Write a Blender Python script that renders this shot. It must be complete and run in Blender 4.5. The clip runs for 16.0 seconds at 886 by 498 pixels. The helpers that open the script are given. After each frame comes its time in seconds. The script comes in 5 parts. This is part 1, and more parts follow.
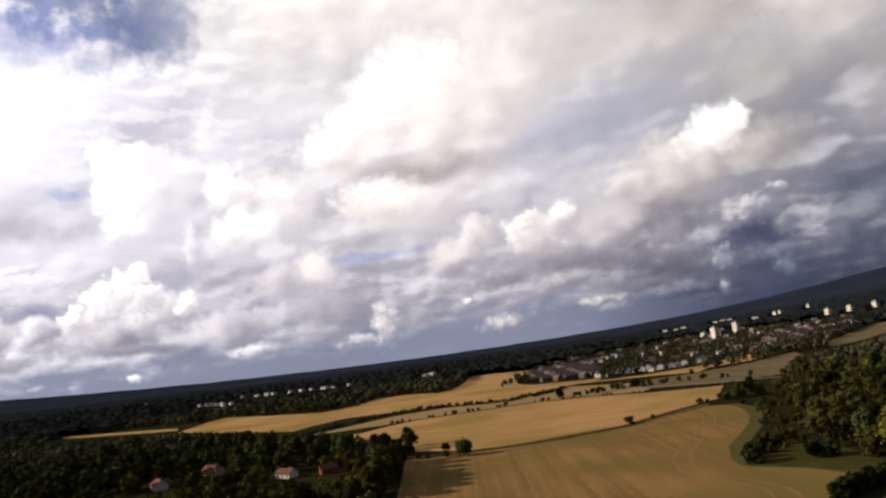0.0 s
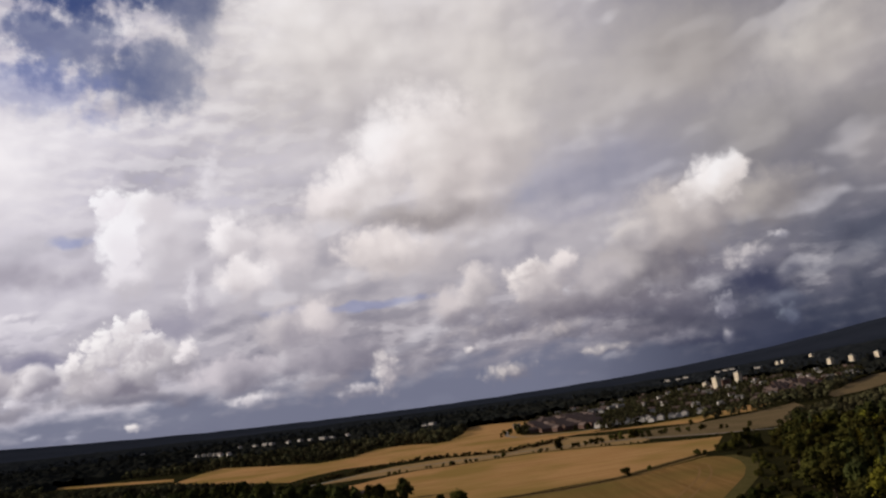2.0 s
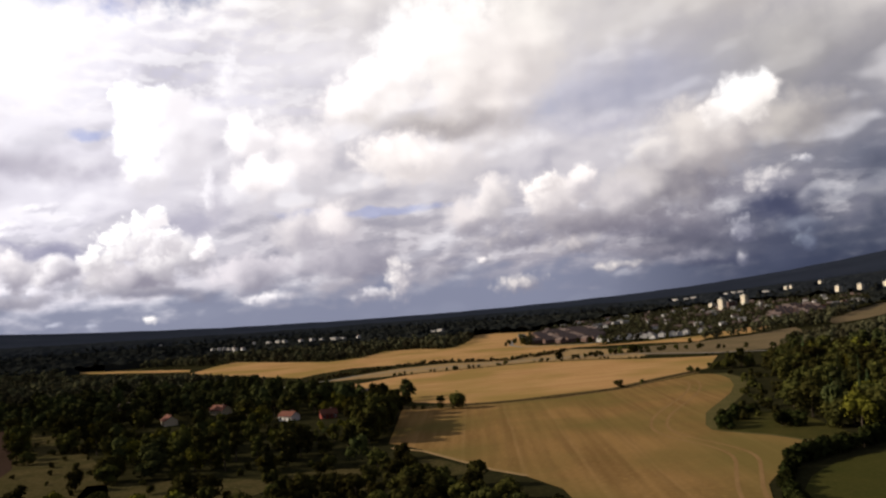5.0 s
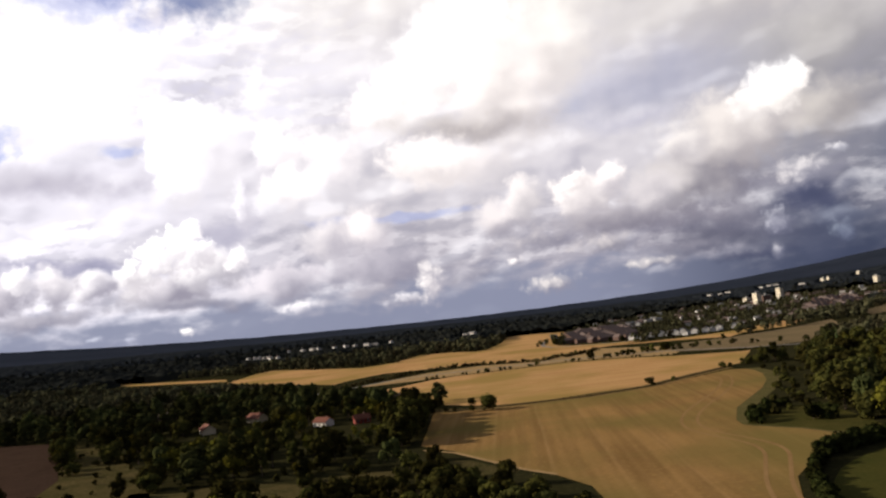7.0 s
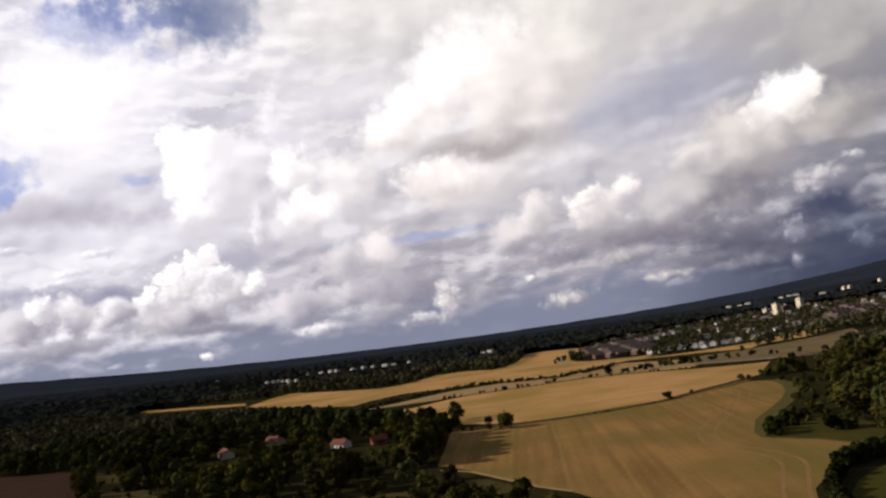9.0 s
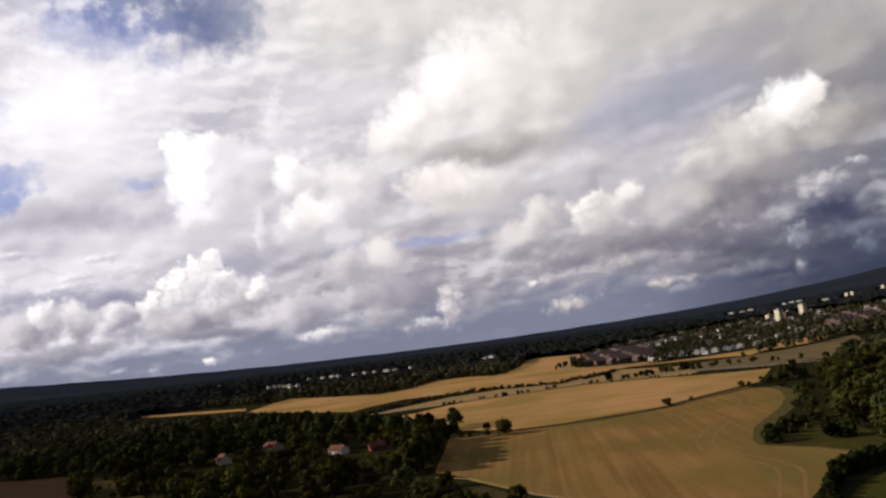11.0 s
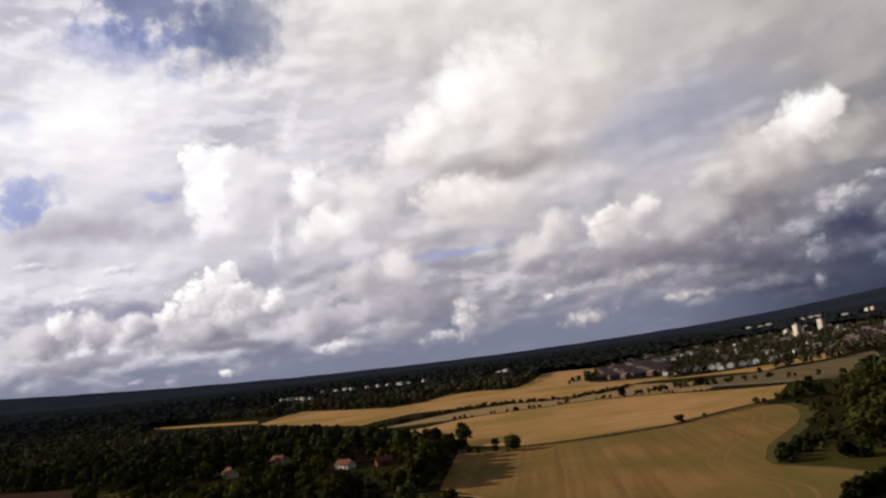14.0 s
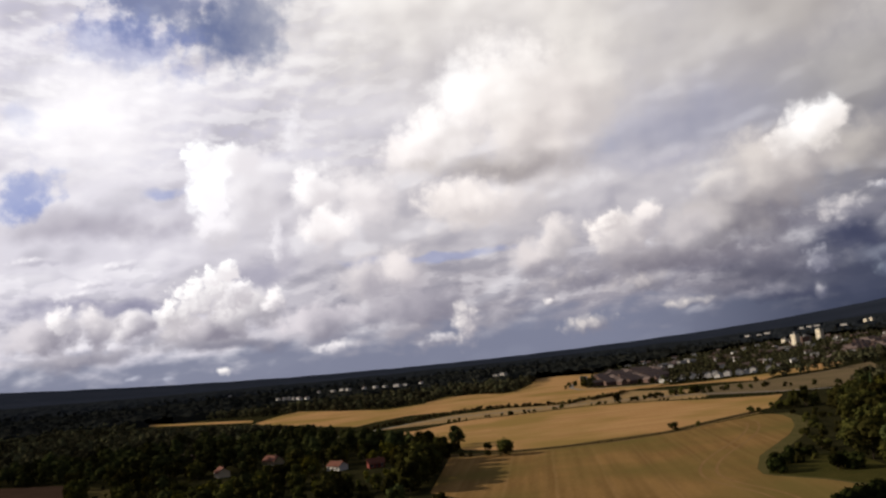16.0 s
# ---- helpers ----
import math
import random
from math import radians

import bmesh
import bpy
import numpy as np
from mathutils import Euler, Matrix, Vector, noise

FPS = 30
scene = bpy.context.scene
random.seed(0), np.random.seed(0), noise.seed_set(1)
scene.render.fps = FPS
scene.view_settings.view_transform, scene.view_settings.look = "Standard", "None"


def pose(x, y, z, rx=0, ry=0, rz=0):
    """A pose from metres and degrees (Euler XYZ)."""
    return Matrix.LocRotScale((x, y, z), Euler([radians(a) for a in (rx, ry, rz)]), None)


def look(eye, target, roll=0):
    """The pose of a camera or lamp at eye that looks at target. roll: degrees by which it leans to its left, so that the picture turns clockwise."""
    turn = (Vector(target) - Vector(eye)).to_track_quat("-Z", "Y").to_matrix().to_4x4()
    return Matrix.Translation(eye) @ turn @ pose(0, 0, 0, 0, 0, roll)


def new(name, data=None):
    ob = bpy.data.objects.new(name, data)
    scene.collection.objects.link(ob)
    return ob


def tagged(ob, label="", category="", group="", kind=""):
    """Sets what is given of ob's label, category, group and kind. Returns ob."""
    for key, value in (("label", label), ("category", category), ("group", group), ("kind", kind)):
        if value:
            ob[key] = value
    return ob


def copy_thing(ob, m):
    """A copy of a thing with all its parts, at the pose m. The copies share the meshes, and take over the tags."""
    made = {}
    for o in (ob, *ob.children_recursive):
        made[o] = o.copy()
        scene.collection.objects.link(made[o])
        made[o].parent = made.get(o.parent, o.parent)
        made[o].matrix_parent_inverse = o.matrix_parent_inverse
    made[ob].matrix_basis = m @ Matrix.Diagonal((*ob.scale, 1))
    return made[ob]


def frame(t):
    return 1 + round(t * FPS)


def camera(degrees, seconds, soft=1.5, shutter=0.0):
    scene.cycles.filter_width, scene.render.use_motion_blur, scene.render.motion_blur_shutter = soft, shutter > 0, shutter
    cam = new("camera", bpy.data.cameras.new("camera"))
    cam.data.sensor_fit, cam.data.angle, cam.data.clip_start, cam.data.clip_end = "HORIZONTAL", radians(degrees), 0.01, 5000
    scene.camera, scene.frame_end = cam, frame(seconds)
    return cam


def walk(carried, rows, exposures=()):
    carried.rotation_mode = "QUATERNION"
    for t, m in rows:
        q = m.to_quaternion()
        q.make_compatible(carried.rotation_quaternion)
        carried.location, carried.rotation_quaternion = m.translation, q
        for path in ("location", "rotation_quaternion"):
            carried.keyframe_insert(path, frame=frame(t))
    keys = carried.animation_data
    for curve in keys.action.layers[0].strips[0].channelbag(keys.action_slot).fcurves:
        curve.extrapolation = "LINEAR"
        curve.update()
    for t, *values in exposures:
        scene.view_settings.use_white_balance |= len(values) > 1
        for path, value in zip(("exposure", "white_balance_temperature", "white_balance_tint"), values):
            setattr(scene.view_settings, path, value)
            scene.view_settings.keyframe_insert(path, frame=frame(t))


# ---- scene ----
cam = camera(60.0, 16.0, soft=2.3)
PATH = [
    (0.0, pose(-9.7, 22.8, 65.9, 97.30, 7.56, -2.79)),
    (0.5, pose(-8.7, 21.6, 65.9, 99.08, 10.92, -2.37)),
    (1.0, pose(-7.8, 20.2, 65.8, 102.33, 14.57, -1.65)),
    (1.5, pose(-6.9, 18.5, 65.7, 101.23, 13.04, -2.12)),
    (2.0, pose(-6.1, 16.6, 65.6, 100.92, 7.44, -2.67)),
    (2.5, pose(-5.4, 14.6, 65.6, 98.60, 5.00, -2.57)),
    (3.0, pose(-4.7, 12.6, 65.5, 100.86, 8.02, -2.12)),
    (3.5, pose(-4.0, 10.6, 65.4, 100.62, 8.55, -2.27)),
    (4.0, pose(-3.4, 8.6, 65.4, 97.74, 6.63, -2.43)),
    (4.2, pose(-3.2, 7.8, 65.4, 93.82, 3.38, -2.52)),
    (6.3, pose(-0.6, 1.0, 65.1, 95.15, 7.34, -0.44)),
    (6.5, pose(-0.3, 0.5, 65.1, 94.52, 6.56, -0.04)),
    (7.0, pose(0.3, -0.5, 65.1, 94.72, 6.46, 0.57)),
    (7.5, pose(0.9, -1.4, 65.0, 94.68, 6.75, 0.92)),
    (8.0, pose(1.6, -2.0, 65.0, 95.65, 7.01, 1.42)),
    (8.5, pose(2.2, -2.4, 65.0, 95.77, 6.47, 1.77)),
    (9.0, pose(2.9, -2.5, 64.9, 96.28, 7.88, 1.94)),
    (11.5, pose(6.5, -0.5, 64.8, 96.97, 7.63, 2.27)),
    (12.0, pose(7.3, 0.4, 64.8, 97.32, 7.71, 2.55)),
    (12.5, pose(8.1, 1.3, 64.7, 97.15, 8.17, 2.77)),
    (13.0, pose(8.8, 2.2, 64.7, 97.08, 8.11, 3.00)),
    (13.5, pose(9.6, 3.0, 64.7, 96.82, 7.40, 3.13)),
    (14.0, pose(10.3, 3.8, 64.7, 97.81, 7.38, 3.30)),
    (14.5, pose(11.0, 4.5, 64.7, 97.88, 7.46, 2.87)),
    (15.0, pose(11.7, 4.9, 64.7, 97.42, 6.31, 2.70)),
    (15.5, pose(12.4, 5.1, 64.7, 96.61, 5.82, 2.90)),
    (16.0, pose(13.0, 4.9, 64.7, 97.98, 6.28, 3.19)),
]
EXPOSURES = [(t, stops, 6440, 15 if 0.2 < t < 4.1 else 12) for t, stops in (
    (0.0, 0.15), (0.3, -0.1), (0.5, -0.3), (1.0, -0.43), (1.5, -0.58), (2.0, -0.42), (3.0, -0.40), (4.0, -0.38), (4.2, -0.28), (6.5, 0.3), (7.5, 0.26), (9.0, 0.05),
    (12.5, -0.08), (13.5, -0.1), (14.6, -0.2), (15.5, -0.2), (16.0, -0.1))]
walk(cam, PATH, EXPOSURES)

# ---------------------------------------------------------------- world: sky, clouds, sun
SUN_AZ, SUN_EL = -75.0, 22.0          # degrees: from the way ahead towards the right, and above the horizon
world = bpy.data.worlds.new("world")
scene.world = world
world.use_nodes = True
wt = world.node_tree
wt.nodes.clear()


def srgb(r, g, b):
    """Linear colour from 0-255 display values."""
    def lin(c):
        c = c / 255.0
        return c / 12.92 if c <= 0.04045 else ((c + 0.055) / 1.055) ** 2.4
    return (lin(r), lin(g), lin(b), 1.0)


def wnode(kind, **props):
    n = wt.nodes.new(kind)
    for k, v in props.items():
        setattr(n, k, v)
    return n


def plug(value, socket):
    if isinstance(value, bpy.types.NodeSocket):
        wt.links.new(value, socket)
    else:
        socket.default_value = value


def wmath(op, a, b=0.0, clamp=False):
    n = wnode("ShaderNodeMath", operation=op, use_clamp=clamp)
    plug(a, n.inputs[0])
    plug(b, n.inputs[1])
    return n.outputs[0]


def wvec(op, a, b=(0, 0, 0), c=(0, 0, 0)):
    n = wnode("ShaderNodeVectorMath", operation=op)
    plug(a, n.inputs[0])
    plug(b, n.inputs[1])
    if op == "MULTIPLY_ADD":
        plug(c, n.inputs[2])
    return n.outputs["Value"] if op in ("LENGTH", "DOT_PRODUCT") else n.outputs["Vector"]


def wramp(value, lo, hi, a=0.0, b=1.0):
    n = wnode("ShaderNodeMapRange", interpolation_type="SMOOTHSTEP")
    plug(value, n.inputs["Value"])
    n.inputs["From Min"].default_value = lo
    n.inputs["From Max"].default_value = hi
    n.inputs["To Min"].default_value = a
    n.inputs["To Max"].default_value = b
    return n.outputs["Result"]


def wmix(fac, a, b, blend="MIX"):
    n = wnode("ShaderNodeMix", data_type="RGBA", blend_type=blend)
    plug(fac, n.inputs[0])
    plug(a, n.inputs[6])
    plug(b, n.inputs[7])
    return n.outputs[2]


def wnoise(vector, scale, detail=4.0, rough=0.55):
    n = wnode("ShaderNodeTexNoise")
    plug(vector, n.inputs["Vector"])
    n.inputs["Scale"].default_value = scale
    n.inputs["Detail"].default_value = detail
    n.inputs["Roughness"].default_value = rough
    return n


sky = wnode("ShaderNodeTexSky", sky_type="NISHITA", sun_disc=False)
sky.sun_elevation, sky.sun_rotation = radians(SUN_EL), radians(SUN_AZ)
sky.air_density, sky.dust_density = 1.0, 0.6
clear = wmix(1.0, sky.outputs[0], (0.034, 0.045, 0.080, 1), "MULTIPLY")

way = wnode("ShaderNodeTexCoord").outputs["Generated"]
xyz = wnode("ShaderNodeSeparateXYZ")
wt.links.new(way, xyz.inputs[0])
azim = wmath("MULTIPLY", wmath("ARCTAN2", xyz.outputs[0], xyz.outputs[1]), 57.29578)
elev = wmath("MULTIPLY", wmath("ARCSINE", xyz.outputs[2]), 57.29578)
joined = wnode("ShaderNodeCombineXYZ")
wt.links.new(azim, joined.inputs[0])
wt.links.new(elev, joined.inputs[1])
here = joined.outputs[0]                                  # degrees across and up
flat = wvec("MULTIPLY", here, (1.0, 1.9, 1.0))            # layers lie flat, so their texture is wide

big = wnoise(flat, 0.09, 3.0, 0.5)
mid = wnoise(wvec("ADD", wvec("MULTIPLY", here, (1.0, 1.2, 1.0)), (31.0, 7.0, 0.0)), 0.27, 3.0, 0.48)
fine = wnoise(wvec("ADD", here, (5.0, 63.0, 0.0)), 0.75, 4.0, 0.55)
big_w = wvec("MULTIPLY_ADD", big.outputs["Color"], (3.4, 3.0, 0.0), (-1.7, -1.5, 0.0))
mid_w = wvec("MULTIPLY_ADD", mid.outputs["Color"], (3.0, 2.6, 0.0), (-1.5, -1.3, 0.0))
fine_w = wvec("MULTIPLY_ADD", fine.outputs["Color"], (1.5, 1.3, 0.0), (-0.75, -0.65, 0.0))
wide_p = wvec("ADD", wvec("ADD", here, big_w), mid_w)     # warped places: for sheets,
puff_p = wvec("ADD", wvec("ADD", here, wvec("MULTIPLY", mid_w, (0.5, 0.5, 0.0))), wvec("MULTIPLY", fine_w, (0.8, 0.8, 0.0)))   # for heaped clouds,
small_p = wvec("ADD", here, wvec("MULTIPLY", fine_w, (0.75, 0.6, 0.0)))   # for small ones
mottle = wmath("SUBTRACT", mid.outputs["Fac"], 0.5)
grain = wmath("SUBTRACT", fine.outputs["Fac"], 0.5)


def billow(place, scale, detail=2.0):
    """Heaped, cauliflower-like distance: 0 at the middle of each bulge."""
    n = wnode("ShaderNodeTexVoronoi", feature="SMOOTH_F1", voronoi_dimensions="2D")
    plug(place, n.inputs["Vector"])
    n.inputs["Scale"].default_value = scale
    n.inputs["Detail"].default_value = detail
    n.inputs["Roughness"].default_value = 0.5
    n.inputs["Smoothness"].default_value = 0.35
    return n.outputs["Distance"]


heap_big = billow(wvec("ADD", here, wvec("MULTIPLY", fine_w, (0.5, 0.5, 0.0))), 0.42)
heap_small = billow(small_p, 1.0)
heap_soft = billow(wvec("ADD", here, wvec("MULTIPLY", fine_w, (0.4, 0.4, 0.0))), 0.36, 0.6)     # broad bulges, for light and shade
heap_mid = wmath("ADD", wmath("MULTIPLY", heap_big, 0.62), wmath("MULTIPLY", heap_small, 0.45))
# relief of the cloud deck: how much it falls away towards the light, up and to the left
deck_place = wvec("ADD", wvec("MULTIPLY", here, (1.0, 1.7, 1.0)), (11.0, 90.0, 0.0))
deck = wnoise(deck_place, 0.15, 2.6, 0.42).outputs["Fac"]
deck_up = wnoise(wvec("ADD", deck_place, (-0.55, 1.0, 0.0)), 0.15, 2.6, 0.42).outputs["Fac"]
relief = wmath("SUBTRACT", deck, deck_up)
rows_place = wvec("ADD", wvec("MULTIPLY", here, (1.0, 2.2, 1.0)), (70.0, 15.0, 0.0))
rows_a = wnoise(rows_place, 0.3, 4.0, 0.5).outputs["Fac"]
rows_up = wnoise(wvec("ADD", rows_place, (-0.35, 1.0, 0.0)), 0.3, 4.0, 0.5).outputs["Fac"]
rows_relief = wmath("SUBTRACT", rows_a, rows_up)

# the closed cloud sheet, paler towards the sun, greyer away from it, with a dark belt of distant rain below
sheet = wmix(wramp(elev, 2.0, 12.0), srgb(172, 168, 177), srgb(208, 204, 207))
sheet = wmix(wramp(azim, -3.0, -26.0), sheet, srgb(221, 218, 225))
sheet = wmix(wramp(azim, 12.0, 30.0, 0.0, 0.9), sheet, srgb(138, 138, 149))
sheet = wmix(wramp(relief, 0.0, 0.11, 0.0, 0.35), sheet, srgb(255, 253, 253))
sheet = wmix(wramp(relief, 0.0, -0.12, 0.0, 0.35), sheet, srgb(158, 156, 170))
low = wmath("MULTIPLY", wramp(elev, 10.0, 5.0), wramp(elev, 1.6, 3.6))
sheet = wmix(wmath("MULTIPLY", low, wramp(rows_relief, 0.01, 0.12, 0.0, 0.26)), sheet, srgb(244, 240, 240))
sheet = wmix(wmath("MULTIPLY", low, wramp(rows_relief, -0.01, -0.12, 0.0, 0.3)), sheet, srgb(128, 128, 148))
away = wmath("ABSOLUTE", azim)
sheet = wmix(wramp(away, 50.0, 95.0, 0.0, 0.95), sheet, srgb(104, 109, 122))     # unseen sky behind, dimmed to lower the fill light
# sky above the view, dimmed likewise to weaken the fill
sheet = wmix(wramp(elev, 33.0, 52.0, 0.0, 0.92), sheet, srgb(106, 112, 126))
belt = wmix(wramp(azim, 8.0, 28.0), srgb(136, 142, 164), srgb(70, 80, 106))
sheet = wmix(wramp(wmath("ADD", elev, wmath("MULTIPLY", wmath("ADD", mottle, rows_relief), 4.0)), 3.4, 0.6, 0.0, 0.92), sheet, belt)
# small ripples in the high cloud on the sunny side
high = wmath("MULTIPLY", wramp(azim, -1.0, -8.0), wramp(elev, 12.0, 17.0))
sheet = wmix(wmath("MULTIPLY", high, wramp(rows_relief, 0.02, -0.12, 0.0, 0.4)), sheet, srgb(198, 196, 213))
sheet = wmix(wmath("MULTIPLY", high, wramp(rows_relief, -0.02, 0.12, 0.0, 0.3)), sheet, srgb(255, 254, 253))
sky_colour = sheet

LIGHT_WAY = (-0.55, 0.8, 0.0)
ragged = wmath("ADD", mottle, grain)
shared = {}
for kind, bulge in (("small", heap_small), ("mid", heap_mid)):     # bulges and deck relief, seen as light and shade
    shared[kind] = wmath("ADD", wmath("MULTIPLY", relief, 1.5), wmath("MULTIPLY", wmath("SUBTRACT", 0.5, heap_soft if kind == "mid" else bulge), 0.7 if kind == "mid" else 0.45))


def cloud(az, el, wide, high, lit, shade, soft=0.3, place=None, strength=1.0, heap=0.55):
    """One heap or streak of cloud: where it stands in the sky, its half sizes in degrees, its sunny and shaded colours."""
    global sky_colour
    p = place or puff_p
    inv = (1.0 / wide, 1.0 / high, 0.0)
    local = wvec("MULTIPLY_ADD", p, inv, (-az / wide, -el / high, 0.0))
    bulge = heap_small if place is small_p or min(wide, high) < 1.3 else heap_mid
    kind = "small" if bulge is heap_small else "mid"
    if (kind, heap) not in shared:
        shared[kind, heap] = wmath("MULTIPLY", wmath("SUBTRACT", bulge, 0.45), heap)
    d = wmath("ADD", wvec("LENGTH", local), shared[kind, heap])
    alpha = wramp(d, 1.0 + soft * 0.4, 1.0 - soft, 0.0, strength)
    turn = wmath("ADD", wvec("DOT_PRODUCT", local, LIGHT_WAY), shared[kind])
    colour = wmix(wramp(turn, -0.7, 0.5), shade, lit)
    sky_colour = wmix(alpha, sky_colour, colour)


def gap(az, el, wide, high, strength=1.0, rough=1.6, tint=None):
    """A hole in the sheet with clear sky behind, ragged at its rim."""
    global sky_colour
    local = wvec("MULTIPLY_ADD", wide_p, (1.0 / wide, 1.0 / high, 0.0), (-az / wide, -el / high, 0.0))
    d = wmath("ADD", wvec("LENGTH", local), wmath("MULTIPLY", ragged, rough))
    sky_colour = wmix(wramp(d, 1.4, 0.5, 0.0, strength), sky_colour, tint or clear)


# the clouds, from high and far to low and near
gap(-15.9, 25.0, 3.1, 2.5, 1.0, 1.15)
gap(-22.0, 30.7, 5.3, 2.3, 1.0, 1.8)
gap(-13.5, 31.0, 3.0, 2.4, 0.9, 1.8)
gap(-21.9, 26.8, 4.3, 2.8, 0.7, 2.2)
gap(-12.6, 28.5, 1.2, 1.9, 0.7, 1.4)
gap(-23.8, 23.4, 4.5, 1.8, 0.5, 2.0, srgb(130, 146, 200))
gap(-30.9, 14.0, 2.0, 1.5, 0.85, 2.2, srgb(136, 154, 206))
gap(-22.2, 13.7, 1.5, 0.4, 0.6, 1.1, srgb(136, 154, 206))
gap(-30.7, 18.4, 1.8, 0.9, 0.5, 1.5, srgb(136, 154, 206))
cloud(-26.89, 18.02, 7.28, 5.36, srgb(255, 253, 252), srgb(240, 237, 239), 0.9, wide_p, 0.85, 0.2)
cloud(-21.85, 20.20, 7.84, 2.05, srgb(252, 250, 250), srgb(236, 233, 236), 0.9, wide_p, 0.6, 0.3)
cloud(-6.76, 18.22, 8.25, 3.16, srgb(232, 229, 232), srgb(214, 211, 216), 0.9, wide_p, 0.7, 0.2)
cloud(-26.71, 11.40, 8.46, 1.56, srgb(196, 192, 200), srgb(172, 167, 181), 0.8, wide_p, 0.8, 0.3)
cloud(-16.10, 7.24, 2.88, 1.28, srgb(178, 175, 190), srgb(160, 158, 178), 0.8, wide_p, 0.7, 0.3)
cloud(-25.40, 5.65, 9.82, 0.60, srgb(160, 158, 180), srgb(142, 142, 168), 0.8, wide_p, 0.8, 0.3)
cloud(-1.39, 25.55, 17.26, 7.15, srgb(241, 237, 231), srgb(217, 212, 208), 1.0, wide_p, 1.0, 0.15)
cloud(-4.83, 29.02, 4.76, 4.14, srgb(255, 253, 249), srgb(238, 234, 229), 1.0, wide_p, 0.9, 0.15)
cloud(10.19, 23.91, 6.97, 7.19, srgb(236, 231, 224), srgb(212, 207, 202), 1.0, wide_p, 1.0, 0.15)
cloud(22.68, 20.58, 13.31, 5.36, srgb(210, 205, 200), srgb(192, 187, 185), 1.0, wide_p, 1.0, 0.15)
cloud(34.16, 17.71, 8.05, 4.31, srgb(216, 211, 205), srgb(186, 181, 181), 1.0, wide_p, 0.9, 0.2)
cloud(36.58, 14.32, 4.36, 2.99, srgb(180, 176, 174), srgb(162, 158, 159), 0.9, wide_p, 0.8, 0.15)
cloud(35.02, 11.66, 3.59, 1.75, srgb(204, 199, 196), srgb(178, 173, 174), 0.9, wide_p, 0.6, 0.2)
cloud(27.86, 14.82, 6.08, 3.43, srgb(194, 190, 186), srgb(172, 168, 167), 0.9, wide_p, 0.85, 0.1)
cloud(15.12, 15.02, 9.11, 3.31, srgb(186, 185, 197), srgb(168, 169, 185), 0.9, wide_p, 0.9, 0.2)
cloud(10.98, 13.84, 2.48, 1.75, srgb(178, 180, 196), srgb(166, 169, 188), 0.9, wide_p, 0.7, 0.2)
cloud(14.66, 12.48, 5.26, 1.15, srgb(206, 203, 209), srgb(190, 188, 200), 0.9, wide_p, 0.7, 0.3)
cloud(9.98, 18.93, 4.05, 5.19, srgb(234, 229, 222), srgb(216, 210, 205), 0.75, puff_p, 0.9, 0.3)
cloud(6.09, 16.40, 6.14, 6.08, srgb(240, 233, 227), srgb(208, 201, 198), 0.75, puff_p, 1.0, 0.3)
cloud(3.52, 19.29, 5.46, 4.57, srgb(254, 250, 245), srgb(230, 224, 219), 0.7, puff_p, 1.0, 0.4)
cloud(0.38, 18.96, 2.72, 3.15, srgb(255, 253, 250), srgb(246, 240, 236), 0.75, puff_p, 1.0, 0.3)
cloud(-2.04, 16.08, 4.42, 2.87, srgb(255, 251, 247), srgb(224, 218, 215), 0.5, puff_p, 1.0, 0.45)
cloud(-4.18, 14.94, 3.10, 2.19, srgb(250, 244, 240), srgb(224, 218, 216), 0.6, puff_p, 0.9, 0.4)
cloud(2.58, 13.48, 6.68, 1.25, srgb(198, 191, 187), srgb(176, 169, 169), 0.9, wide_p, 0.95, 0.2)
cloud(3.80, 10.29, 3.31, 2.11, srgb(230, 223, 220), srgb(200, 195, 197), 0.7, puff_p, 0.8, 0.4)
cloud(-0.39, 11.14, 4.88, 2.32, srgb(252, 245, 239), srgb(212, 205, 203), 0.5, puff_p, 1.0, 0.5)
cloud(-7.99, 12.35, 3.31, 2.75, srgb(250, 245, 242), srgb(226, 220, 220), 0.7, puff_p, 0.8, 0.5)
cloud(-15.83, 13.36, 3.64, 3.65, srgb(242, 239, 240), srgb(214, 210, 214), 0.6, puff_p, 0.9, 0.5)
cloud(-12.66, 17.36, 1.00, 2.42, srgb(244, 242, 244), srgb(226, 223, 226), 0.8, puff_p, 0.7, 0.5)
cloud(-18.73, 10.58, 2.26, 1.93, srgb(248, 245, 246), srgb(214, 210, 214), 0.5, puff_p, 0.8, 0.5)
cloud(-17.19, 15.69, 2.22, 1.82, srgb(255, 254, 253), srgb(232, 228, 230), 0.35, puff_p, 1.0, 0.5)
cloud(-19.20, 13.63, 1.79, 4.07, srgb(255, 255, 255), srgb(244, 241, 243), 0.3, puff_p, 1.0, 0.5)
cloud(-19.75, 15.97, 1.13, 1.33, srgb(255, 255, 255), srgb(246, 243, 245), 0.3, puff_p, 1.0, 0.5)
cloud(-11.50, 13.16, 2.41, 2.27, srgb(255, 252, 250), srgb(224, 219, 220), 0.4, puff_p, 1.0, 0.5)
cloud(-10.60, 10.27, 2.76, 1.90, srgb(255, 251, 248), srgb(218, 212, 213), 0.4, puff_p, 1.0, 0.5)
gap(-3.4, 7.3, 6.0, 0.5, 0.45, 0.8, srgb(136, 154, 206))
cloud(-30.64, 9.11, 1.66, 0.40, srgb(246, 243, 245), srgb(190, 187, 199), 0.78, small_p, 0.85, 0.7)
